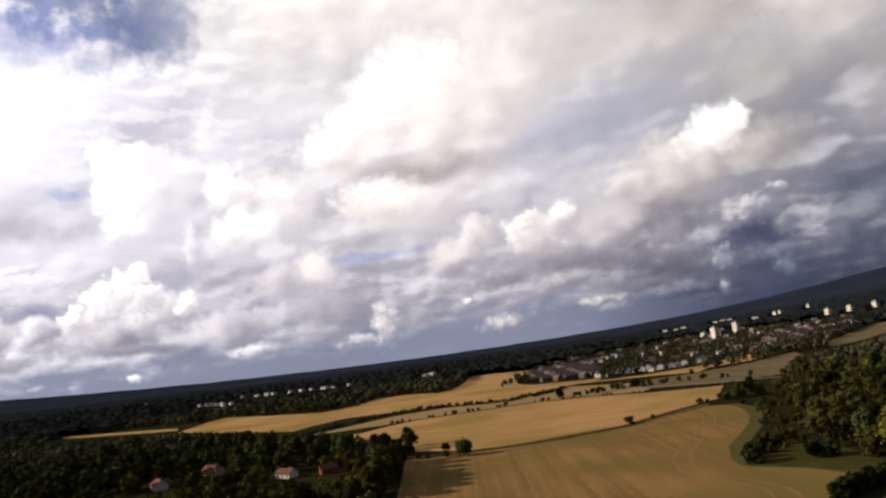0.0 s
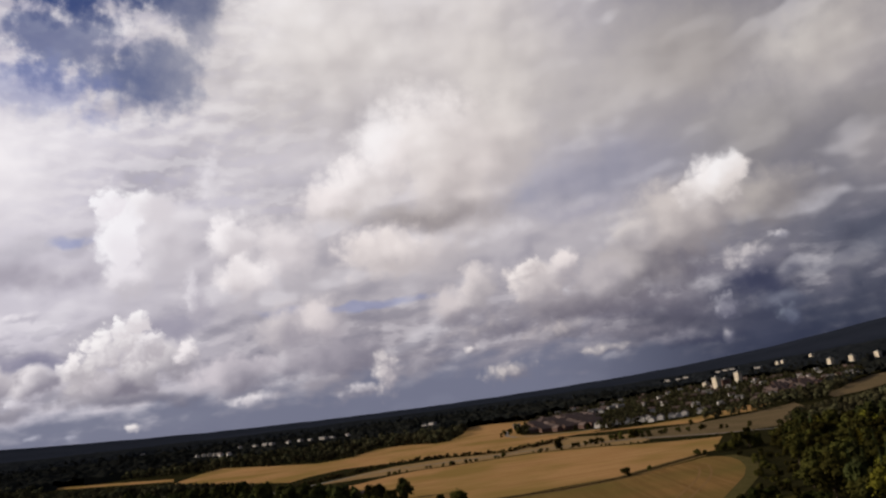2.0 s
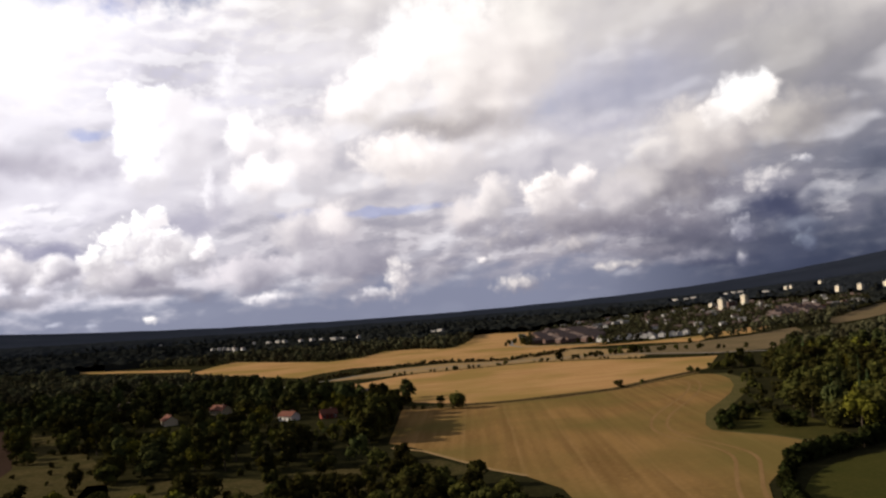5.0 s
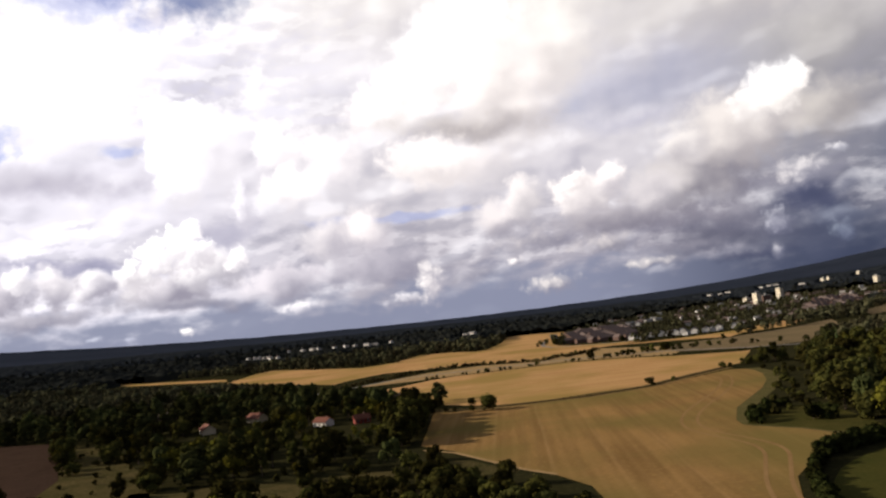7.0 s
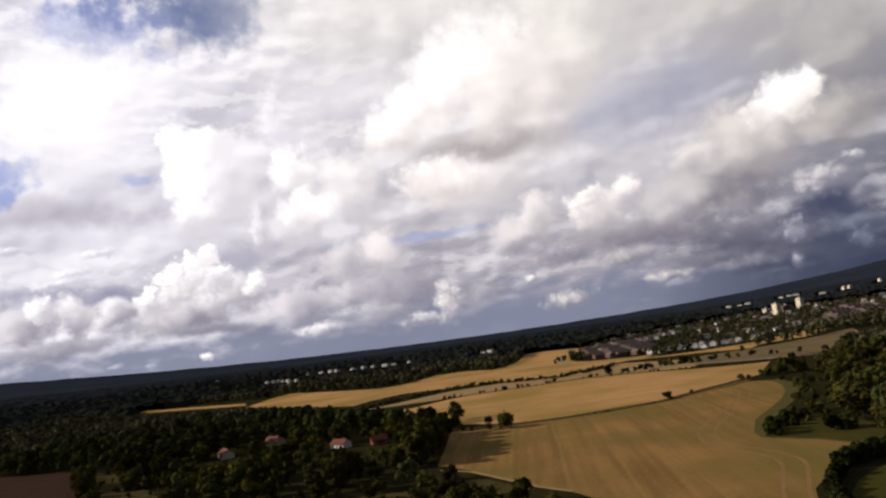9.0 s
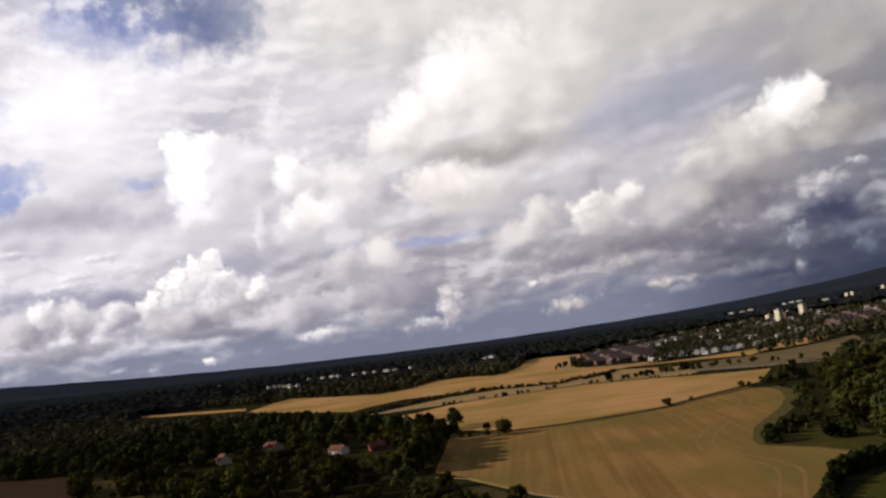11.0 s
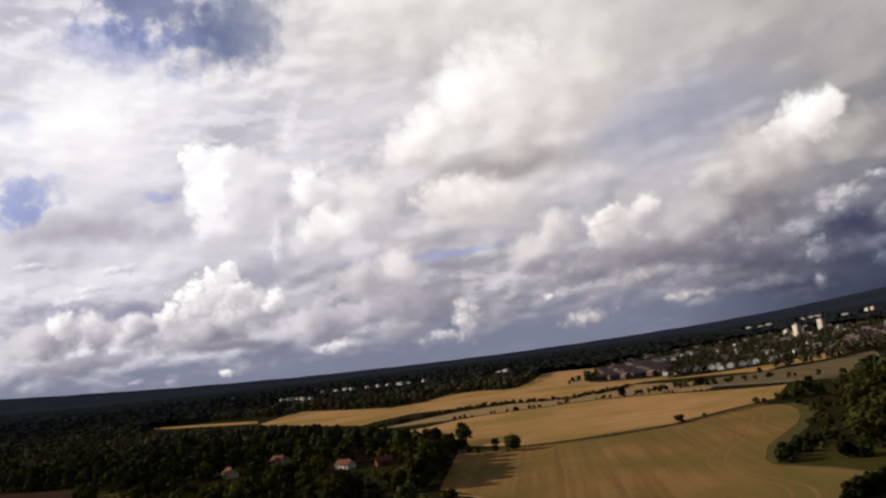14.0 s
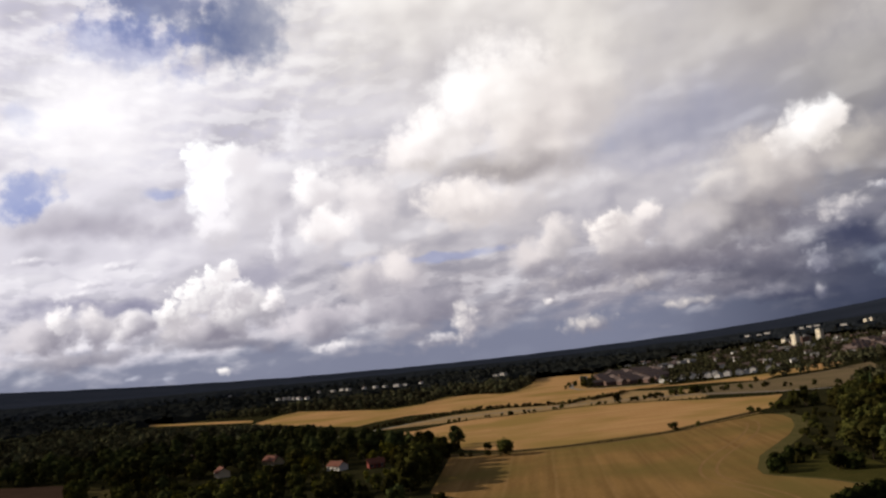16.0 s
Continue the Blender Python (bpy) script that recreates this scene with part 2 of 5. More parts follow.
cloud(-25.51, 8.61, 1.80, 0.42, srgb(246, 243, 245), srgb(190, 187, 199), 0.78, small_p, 0.85, 0.7)
cloud(-27.20, 7.38, 1.75, 0.41, srgb(246, 243, 245), srgb(190, 187, 199), 0.78, small_p, 0.85, 0.7)
cloud(-28.29, 6.72, 1.72, 0.41, srgb(246, 243, 245), srgb(190, 187, 199), 0.78, small_p, 0.85, 0.7)
cloud(-14.47, 9.12, 0.98, 2.37, srgb(234, 231, 234), srgb(196, 192, 201), 0.5, puff_p, 0.9, 0.5)
cloud(-7.95, 6.23, 3.02, 2.26, srgb(228, 222, 221), srgb(184, 179, 187), 0.5, puff_p, 0.9, 0.5)
cloud(-5.55, 6.67, 2.28, 2.42, srgb(238, 231, 228), srgb(196, 190, 195), 0.7, puff_p, 1.0, 0.55)
cloud(-4.87, 3.90, 4.79, 1.71, srgb(194, 189, 196), srgb(148, 145, 160), 0.6, puff_p, 0.9, 0.5)
cloud(-11.65, 3.44, 4.67, 1.79, srgb(228, 222, 225), srgb(158, 155, 168), 0.45, puff_p, 1.0, 0.55)
cloud(9.28, 10.00, 2.38, 2.08, srgb(210, 206, 209), srgb(178, 175, 185), 0.5, puff_p, 0.9, 0.5)
cloud(4.70, 6.54, 2.77, 1.81, srgb(226, 219, 217), srgb(166, 161, 170), 0.5, puff_p, 1.0, 0.5)
cloud(6.15, 7.66, 1.76, 2.41, srgb(236, 229, 225), srgb(190, 185, 188), 0.4, puff_p, 1.0, 0.55)
cloud(13.40, 5.30, 7.09, 1.76, srgb(182, 176, 180), srgb(130, 126, 140), 0.6, puff_p, 0.9, 0.5)
cloud(18.88, 7.54, 6.29, 2.93, srgb(206, 200, 198), srgb(138, 134, 144), 0.5, puff_p, 1.0, 0.5)
cloud(15.67, 6.95, 2.79, 1.74, srgb(212, 206, 206), srgb(160, 156, 164), 0.5, puff_p, 0.9, 0.5)
cloud(10.91, 7.40, 3.41, 1.88, srgb(240, 233, 228), srgb(184, 178, 182), 0.35, puff_p, 1.0, 0.55)
cloud(10.24, 8.32, 1.32, 0.99, srgb(252, 246, 240), srgb(216, 209, 207), 0.35, puff_p, 1.0, 0.5)
cloud(12.93, 8.41, 1.30, 1.32, srgb(246, 239, 234), srgb(196, 190, 193), 0.35, puff_p, 1.0, 0.5)
cloud(27.02, 10.55, 5.23, 2.29, srgb(200, 194, 188), srgb(164, 159, 160), 0.7, puff_p, 1.0, 0.35)
cloud(21.86, 10.48, 5.02, 3.22, srgb(222, 215, 209), srgb(172, 166, 168), 0.5, puff_p, 1.0, 0.4)
cloud(17.97, 9.95, 2.30, 1.50, srgb(228, 222, 217), srgb(184, 179, 182), 0.7, puff_p, 1.0, 0.55)
cloud(23.22, 11.83, 2.24, 1.63, srgb(242, 236, 230), srgb(206, 200, 197), 0.4, puff_p, 1.0, 0.5)
cloud(24.44, 12.57, 2.63, 1.97, srgb(255, 252, 248), srgb(226, 220, 214), 0.45, puff_p, 1.0, 0.45)
cloud(25.49, 13.05, 1.76, 1.42, srgb(255, 254, 251), srgb(238, 232, 226), 0.4, puff_p, 1.0, 0.45)
cloud(19.45, 4.42, 5.73, 1.23, srgb(140, 136, 148), srgb(112, 111, 129), 0.9, wide_p, 0.85, 0.3)
cloud(23.80, 6.32, 2.92, 1.37, srgb(142, 139, 152), srgb(112, 112, 132), 0.9, wide_p, 0.7, 0.3)
cloud(25.51, 2.51, 5.58, 2.92, srgb(96, 102, 125), srgb(76, 84, 110), 0.8, wide_p, 0.85, 0.3)
cloud(19.92, 2.94, 5.67, 1.41, srgb(114, 113, 130), srgb(94, 96, 116), 0.8, wide_p, 0.85, 0.3)
cloud(26.28, 4.83, 2.98, 1.52, srgb(84, 90, 120), srgb(70, 78, 108), 0.8, wide_p, 0.9, 0.3)
cloud(27.39, 3.66, 2.13, 0.80, srgb(152, 157, 172), srgb(108, 114, 136), 0.7, wide_p, 0.8, 0.3)
cloud(33.50, 20.50, 5.50, 2.80, srgb(226, 221, 212), srgb(200, 194, 188), 0.9, wide_p, 0.8, 0.2)
cloud(24.50, 22.50, 5.00, 3.60, srgb(186, 180, 174), srgb(172, 166, 161), 1.0, wide_p, 0.6, 0.15)
cloud(33.50, 6.80, 5.00, 3.00, srgb(112, 118, 136), srgb(92, 98, 118), 0.9, wide_p, 0.85, 0.3)
cloud(32.00, 2.80, 6.00, 2.20, srgb(86, 94, 116), srgb(70, 78, 102), 0.9, wide_p, 0.9, 0.3)
cloud(32.50, 5.20, 2.60, 0.50, srgb(160, 160, 168), srgb(128, 130, 144), 0.8, small_p, 0.7, 0.5)
cloud(25.61, 6.70, 2.10, 1.20, srgb(218, 213, 212), srgb(150, 149, 162), 0.75, small_p, 1.0, 0.6)
cloud(27.86, 7.92, 0.94, 0.44, srgb(222, 219, 220), srgb(170, 170, 180), 0.65, small_p, 0.9, 0.6)
cloud(27.50, 2.51, 0.85, 0.88, srgb(152, 160, 174), srgb(110, 117, 140), 0.65, small_p, 0.9, 0.6)
cloud(23.65, 3.63, 1.16, 1.10, srgb(192, 191, 199), srgb(126, 127, 146), 0.59, small_p, 0.9, 0.6)
cloud(23.48, 1.73, 0.54, 0.64, srgb(214, 211, 214), srgb(140, 141, 158), 0.65, small_p, 0.9, 0.6)
cloud(21.68, 1.57, 2.96, 0.46, srgb(98, 101, 124), srgb(84, 90, 116), 0.91, small_p, 0.9, 0.5)
cloud(11.92, 3.69, 3.34, 0.79, srgb(206, 199, 198), srgb(138, 136, 149), 0.78, small_p, 0.9, 0.6)
cloud(7.11, 4.46, 3.46, 0.90, srgb(196, 190, 192), srgb(142, 139, 153), 0.78, small_p, 0.8, 0.6)
cloud(18.37, 2.61, 2.67, 0.66, srgb(150, 147, 158), srgb(108, 109, 128), 0.91, small_p, 0.8, 0.6)
cloud(14.78, 1.87, 2.04, 0.42, srgb(222, 215, 210), srgb(130, 131, 149), 0.8, small_p, 1.0, 0.6)
cloud(5.22, 3.15, 0.80, 0.45, srgb(243, 237, 233), srgb(160, 157, 168), 0.65, small_p, 1.0, 0.6)
cloud(7.82, 1.21, 2.15, 0.80, srgb(226, 219, 214), srgb(150, 148, 161), 0.75, small_p, 1.0, 0.6)
cloud(1.77, 2.74, 3.52, 0.70, srgb(184, 180, 188), srgb(140, 140, 156), 0.91, small_p, 0.7, 0.6)
cloud(-20.39, 3.70, 4.33, 1.72, srgb(218, 213, 216), srgb(156, 152, 165), 0.4, puff_p, 1.0, 0.55)
cloud(-17.15, 4.90, 3.12, 2.04, srgb(240, 236, 235), srgb(174, 170, 179), 0.35, puff_p, 1.0, 0.55)
cloud(-15.10, 5.39, 1.01, 1.13, srgb(252, 248, 246), srgb(208, 203, 207), 0.45, small_p, 1.0, 0.6)
cloud(-20.58, 5.72, 2.28, 1.63, srgb(252, 249, 247), srgb(204, 199, 203), 0.39, small_p, 1.0, 0.7)
cloud(-17.83, 6.01, 1.88, 1.46, srgb(250, 247, 246), srgb(206, 201, 205), 0.39, small_p, 1.0, 0.7)
cloud(-19.65, 6.50, 2.13, 1.54, srgb(255, 253, 250), srgb(214, 209, 212), 0.39, small_p, 1.0, 0.7)
cloud(-19.57, 7.30, 1.20, 0.87, srgb(255, 254, 252), srgb(232, 227, 228), 0.39, small_p, 1.0, 0.7)
cloud(-18.59, 7.76, 1.41, 0.97, srgb(255, 254, 252), srgb(230, 225, 226), 0.33, small_p, 1.0, 0.7)
cloud(-22.18, 4.72, 1.43, 1.80, srgb(255, 252, 249), srgb(200, 195, 199), 0.39, small_p, 1.0, 0.6)
cloud(-24.79, 4.33, 1.98, 1.39, srgb(240, 236, 236), srgb(168, 164, 176), 0.35, puff_p, 1.0, 0.55)
cloud(-27.07, 4.68, 2.00, 1.64, srgb(243, 238, 237), srgb(166, 162, 174), 0.35, puff_p, 1.0, 0.55)
cloud(-30.65, 4.14, 2.93, 1.41, srgb(226, 221, 224), srgb(156, 152, 165), 0.4, puff_p, 1.0, 0.55)
cloud(-29.20, 5.01, 1.05, 1.34, srgb(254, 250, 248), srgb(204, 200, 205), 0.39, small_p, 1.0, 0.6)
cloud(-27.71, 3.02, 5.76, 0.90, srgb(182, 178, 186), srgb(146, 144, 159), 0.7, wide_p, 0.85, 0.3)
cloud(-18.97, 2.54, 5.55, 0.67, srgb(176, 173, 182), srgb(142, 141, 157), 0.7, wide_p, 0.8, 0.3)
cloud(-11.04, 1.65, 2.26, 0.49, srgb(242, 238, 238), srgb(184, 182, 192), 0.65, small_p, 0.9, 0.6)
cloud(-3.10, 1.33, 2.01, 0.70, srgb(230, 226, 227), srgb(160, 158, 170), 0.65, small_p, 0.9, 0.6)
cloud(-1.18, 2.32, 1.16, 2.01, srgb(238, 232, 228), srgb(180, 175, 183), 0.65, small_p, 1.0, 0.6)
cloud(-18.96, 0.70, 0.65, 0.48, srgb(250, 246, 242), srgb(224, 220, 220), 0.52, small_p, 1.0, 0.6)
cloud(-24.88, 0.71, 0.64, 0.27, srgb(200, 202, 214), srgb(172, 174, 190), 0.65, small_p, 0.8, 0.5)
cloud(-22.83, 0.55, 0.44, 0.28, srgb(196, 198, 211), srgb(170, 172, 188), 0.65, small_p, 0.8, 0.5)

# END OF CLOUDS
calm = wnode("ShaderNodeHueSaturation")
calm.inputs["Saturation"].default_value = 0.8
wt.links.new(sky_colour, calm.inputs["Color"])
gamma = wnode("ShaderNodeGamma")
wt.links.new(calm.outputs[0], gamma.inputs[0])
gamma.inputs[1].default_value = 1.35
backing = wnode("ShaderNodeBackground")
wt.links.new(gamma.outputs[0], backing.inputs["Color"])
backing.inputs["Strength"].default_value = 1.2
out = wnode("ShaderNodeOutputWorld")
wt.links.new(backing.outputs[0], out.inputs["Surface"])

sun = new("sun", bpy.data.lights.new("sun", "SUN"))
sun.data.energy, sun.data.angle, sun.data.color = 4.4, radians(0.6), (1.0, 0.86, 0.68)
sun_from = Vector((math.sin(radians(SUN_AZ)) * math.cos(radians(SUN_EL)), math.cos(radians(SUN_AZ)) * math.cos(radians(SUN_EL)), math.sin(radians(SUN_EL))))
sun.matrix_world = look(sun_from * 400.0, (0, 0, 0))


# ---------------------------------------------------------------- materials
def material(name, base, second=None, third=None, size=1.0, small=0.1, rough=0.9, per="none", bump=0.0, spread=0.5, metal=0.0, stretch=(1, 1, 1), shine=0.0):
    """A base colour broken up by two scales of noise (size and small, in metres), and by piece."""
    m = bpy.data.materials.new(name)
    m.use_nodes = True
    t = m.node_tree
    b = t.nodes["Principled BSDF"]
    b.inputs["Roughness"].default_value = rough
    b.inputs["Metallic"].default_value = metal
    b.inputs["Specular IOR Level"].default_value = shine
    geo = t.nodes.new("ShaderNodeNewGeometry")
    scl = t.nodes.new("ShaderNodeVectorMath")
    scl.operation = "MULTIPLY"
    scl.inputs[1].default_value = stretch
    t.links.new(geo.outputs["Position"], scl.inputs[0])

    def noisy(scale, detail):
        n = t.nodes.new("ShaderNodeTexNoise")
        n.inputs["Scale"].default_value = scale
        n.inputs["Detail"].default_value = detail
        n.inputs["Roughness"].default_value = 0.6
        t.links.new(scl.outputs[0], n.inputs["Vector"])
        return n.outputs["Fac"]

    def blend(fac, a, c):
        n = t.nodes.new("ShaderNodeMix")
        n.data_type = "RGBA"
        t.links.new(fac, n.inputs[0])
        for v, s in ((a, n.inputs[6]), (c, n.inputs[7])):
            if isinstance(v, bpy.types.NodeSocket):
                t.links.new(v, s)
            else:
                s.default_value = (*v, 1.0)
        return n.outputs[2]

    def ramp(v, lo, hi):
        n = t.nodes.new("ShaderNodeMapRange")
        n.inputs["From Min"].default_value, n.inputs["From Max"].default_value = lo, hi
        t.links.new(v, n.inputs["Value"])
        return n.outputs["Result"]

    second = second or tuple(c * 0.75 for c in base)
    third = third or tuple(c * 1.2 for c in base)
    wide = noisy(1.0 / size, 4.0)
    colour = blend(ramp(wide, 0.5 - spread * 0.4, 0.5 + spread * 0.4), base, second)
    close = noisy(1.0 / small, 3.0)
    colour = blend(ramp(close, 0.5, 0.8), colour, third)
    if per == "object":
        info = t.nodes.new("ShaderNodeObjectInfo")
        val = info.outputs["Random"]
    elif per == "tree":
        tone = t.nodes.new("ShaderNodeAttribute")
        tone.attribute_name = "tone"
        val = tone.outputs["Fac"]
    if per != "none":
        h = t.nodes.new("ShaderNodeHueSaturation")
        hue = t.nodes.new("ShaderNodeMapRange")
        hue.inputs["To Min"].default_value, hue.inputs["To Max"].default_value = 0.475, 0.515
        bright = t.nodes.new("ShaderNodeMapRange")
        bright.inputs["To Min"].default_value, bright.inputs["To Max"].default_value = 0.45, 1.8
        t.links.new(val, hue.inputs["Value"])
        t.links.new(val, bright.inputs["Value"])
        t.links.new(hue.outputs[0], h.inputs["Hue"])
        t.links.new(bright.outputs[0], h.inputs["Value"])
        t.links.new(colour, h.inputs["Color"])
        colour = h.outputs[0]
    t.links.new(colour, b.inputs["Base Color"])
    if bump:
        bp = t.nodes.new("ShaderNodeBump")
        bp.inputs["Strength"].default_value = 0.6
        bp.inputs["Distance"].default_value = bump
        t.links.new(close, bp.inputs["Height"])
        t.links.new(bp.outputs[0], b.inputs["Normal"])
    return m


def field_material(name, base, second, line, way_deg, gauge, tram, green):
    """Cut grain: drilled rows, wheel lines, bleached and greener patches."""
    m = material(name, base, second, tuple(c * 1.25 for c in base), 55.0, 2.2, 0.95, bump=0.05, spread=0.45)
    t = m.node_tree
    b = t.nodes["Principled BSDF"]
    colour = b.inputs["Base Color"].links[0].from_socket
    geo = t.nodes.new("ShaderNodeNewGeometry")
    rot = t.nodes.new("ShaderNodeMapping")
    rot.inputs["Rotation"].default_value = (0, 0, radians(way_deg))
    t.links.new(geo.outputs["Position"], rot.inputs["Vector"])

    def band(scale, distortion, lo, hi, fac, colour_b, prior):
        w = t.nodes.new("ShaderNodeTexWave")
        w.inputs["Scale"].default_value = scale
        w.inputs["Distortion"].default_value = distortion
        w.inputs["Detail"].default_value = 2.0
        w.inputs["Detail Scale"].default_value = 0.03 / scale
        t.links.new(rot.outputs[0], w.inputs["Vector"])
        r = t.nodes.new("ShaderNodeMapRange")
        r.inputs["From Min"].default_value, r.inputs["From Max"].default_value = lo, hi
        r.inputs["To Max"].default_value = fac
        t.links.new(w.outputs["Fac"], r.inputs["Value"])
        x = t.nodes.new("ShaderNodeMix")
        x.data_type = "RGBA"
        t.links.new(r.outputs[0], x.inputs[0])
        t.links.new(prior, x.inputs[6])
        x.inputs[7].default_value = (*colour_b, 1.0)
        return x.outputs[2]

    colour = band(0.314 / gauge, 0.2, 0.45, 0.9, 0.12, line, colour)
    squeeze = t.nodes.new("ShaderNodeVectorMath")
    squeeze.operation = "MULTIPLY"
    squeeze.inputs[1].default_value = (1.0 / 7.0, 1.0 / 130.0, 1.0)
    t.links.new(rot.outputs[0], squeeze.inputs[0])
    for lo_, hi_, fac_, tone in ((0.48, 0.7, 0.55, tuple(c * 0.76 for c in second)), (0.5, 0.28, 0.5, tuple(c * 1.22 for c in base))):
        streak = t.nodes.new("ShaderNodeTexNoise")
        streak.inputs["Scale"].default_value = 1.0
        streak.inputs["Detail"].default_value = 4.0
        t.links.new(squeeze.outputs[0], streak.inputs["Vector"])
        r_ = t.nodes.new("ShaderNodeMapRange")
        r_.inputs["From Min"].default_value, r_.inputs["From Max"].default_value, r_.inputs["To Max"].default_value = lo_, hi_, fac_
        t.links.new(streak.outputs["Fac"], r_.inputs["Value"])
        x_ = t.nodes.new("ShaderNodeMix")
        x_.data_type = "RGBA"
        t.links.new(r_.outputs[0], x_.inputs[0])
        t.links.new(colour, x_.inputs[6])
        x_.inputs[7].default_value = (*tone, 1.0)
        colour = x_.outputs[2]
    colour = band(0.314 / tram, 0.3, 0.98, 1.0, 0.2, tuple(c * 1.2 for c in line), colour)
    n = t.nodes.new("ShaderNodeTexNoise")
    n.inputs["Scale"].default_value = 0.011
    n.inputs["Detail"].default_value = 3.0
    t.links.new(geo.outputs["Position"], n.inputs["Vector"])
    r = t.nodes.new("ShaderNodeMapRange")
    r.inputs["From Min"].default_value, r.inputs["From Max"].default_value, r.inputs["To Max"].default_value = 0.43, 0.62, 0.8
    t.links.new(n.outputs["Fac"], r.inputs["Value"])
    x = t.nodes.new("ShaderNodeMix")
    x.data_type = "RGBA"
    t.links.new(r.outputs[0], x.inputs[0])
    t.links.new(colour, x.inputs[6])
    x.inputs[7].default_value = (*green, 1.0)
    t.links.new(x.outputs[2], b.inputs["Base Color"])
    return m


M_GROUND = material("rough_grass", (0.027, 0.025, 0.010), (0.018, 0.018, 0.008), (0.042, 0.037, 0.015), 40.0, 3.0, 0.95, bump=0.2)
# near stubble: base lowered, partly cloud shade put into the colour
M_STUBBLE_DIM = field_material("stubble", (0.246, 0.147, 0.054), (0.184, 0.108, 0.039), (0.30, 0.188, 0.086), 4, 5.0, 24.0, (0.150, 0.118, 0.036))
M_STUBBLE_B = field_material("stubble_pale", (0.42, 0.252, 0.106), (0.38, 0.214, 0.087), (0.47, 0.288, 0.13), 80, 6.0, 30.0, (0.25, 0.175, 0.052))
M_PLOUGH = material("ploughed_soil", (0.048, 0.030, 0.021), (0.034, 0.022, 0.016), (0.068, 0.045, 0.032), 14.0, 1.5, 0.95, bump=0.15)
M_FALLOW = material("fallow_soil", (0.175, 0.128, 0.072), (0.125, 0.098, 0.050), (0.21, 0.155, 0.09), 60.0, 4.0, 0.95, bump=0.1)
M_MEADOW = material("meadow_grass", (0.040, 0.043, 0.011), (0.054, 0.050, 0.013), (0.072, 0.062, 0.019), 16.0, 1.4, 0.95, bump=0.15)
M_BAY = material("rough_meadow_grass", (0.036, 0.038, 0.010), (0.060, 0.052, 0.015), (0.085, 0.07, 0.022), 16.0, 1.4, 0.95, bump=0.15)
M_SCRUB = material("dry_grass", (0.075, 0.058, 0.024), (0.035, 0.034, 0.012), (0.11, 0.085, 0.038), 15.0, 2.0, 0.95, bump=0.15)
M_ROAD = material("asphalt_road", (0.21, 0.19, 0.155), (0.175, 0.16, 0.13), (0.25, 0.225, 0.185), 12.0, 0.8, 0.9, shine=0.2)
M_LEAF = material("leaves", (0.047, 0.046, 0.011), (0.022, 0.024, 0.008), (0.080, 0.069, 0.015), 9.0, 0.9, 0.7, "object")
# yellowish leaves, their sunlit brightness painted into the base colour
M_LEAF_YELLOW_LIT = material("sunlit_yellow_leaves", (0.100, 0.098, 0.013), (0.065, 0.066, 0.011), (0.145, 0.13, 0.018), 7.0, 0.8, 0.7, "object")
# darker copy of the leaves, with the hedge's shade put into the colour
M_LEAF_SHADE = material("leaves_shade_in_colour", (0.018, 0.021, 0.006), (0.010, 0.013, 0.004), (0.030, 0.030, 0.008), 6.0, 0.8, 0.75, "object")
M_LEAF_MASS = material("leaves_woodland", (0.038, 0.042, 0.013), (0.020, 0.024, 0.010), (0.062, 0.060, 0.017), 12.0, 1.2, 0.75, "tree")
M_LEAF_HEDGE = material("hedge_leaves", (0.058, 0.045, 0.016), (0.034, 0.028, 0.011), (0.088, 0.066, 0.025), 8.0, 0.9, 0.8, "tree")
# further leaves paled and greyed, some haze put into their colour
M_LEAF_MID_HAZE = material("leaves_further_hazed", (0.064, 0.061, 0.031), (0.034, 0.036, 0.021), (0.095, 0.083, 0.038), 25.0, 1.6, 0.8, "tree")
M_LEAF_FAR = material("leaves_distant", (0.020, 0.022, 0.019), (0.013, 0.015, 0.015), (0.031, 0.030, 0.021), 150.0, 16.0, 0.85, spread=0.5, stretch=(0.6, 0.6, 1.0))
# middle step of the aerial haze that is painted into the forest colour
M_FOREST_PART_HAZE = material("forest_part_haze", (0.021, 0.025, 0.029), (0.015, 0.018, 0.021), (0.028, 0.031, 0.033), 260.0, 24.0, 0.85, spread=0.5, stretch=(0.5, 0.8, 1.0))
# furthest forest: the blue is aerial haze put into the base colour
M_FOREST_HAZE = material("forest_haze_tint", (0.025, 0.031, 0.046), (0.018, 0.023, 0.034), (0.031, 0.037, 0.052), 420.0, 40.0, 0.85, spread=0.5, stretch=(0.35, 1.0, 1.0))
M_NEEDLE = material("needles", (0.03, 0.04, 0.014), (0.02, 0.028, 0.011), (0.05, 0.055, 0.018), 6.0, 0.7, 0.75, "object")
M_BARK = material("bark", (0.09, 0.07, 0.05), (0.06, 0.047, 0.035), (0.14, 0.11, 0.08), 0.8, 0.1, 0.95, bump=0.03)
M_WHITE = material("white_render", (0.74, 0.72, 0.67), (0.66, 0.64, 0.6), (0.78, 0.76, 0.72), 4.0, 0.4, 0.85, shine=0.2)
M_CREAM = material("cream_render", (0.62, 0.52, 0.36), (0.55, 0.46, 0.32), (0.66, 0.57, 0.42), 4.0, 0.4, 0.85, shine=0.2)
M_BRICK = material("brown_brick", (0.16, 0.105, 0.085), (0.13, 0.085, 0.068), (0.20, 0.13, 0.105), 3.0, 0.3, 0.9)
M_REDWOOD = material("red_boarding", (0.22, 0.045, 0.03), (0.18, 0.036, 0.026), (0.26, 0.06, 0.04), 2.0, 0.2, 0.85, shine=0.2)
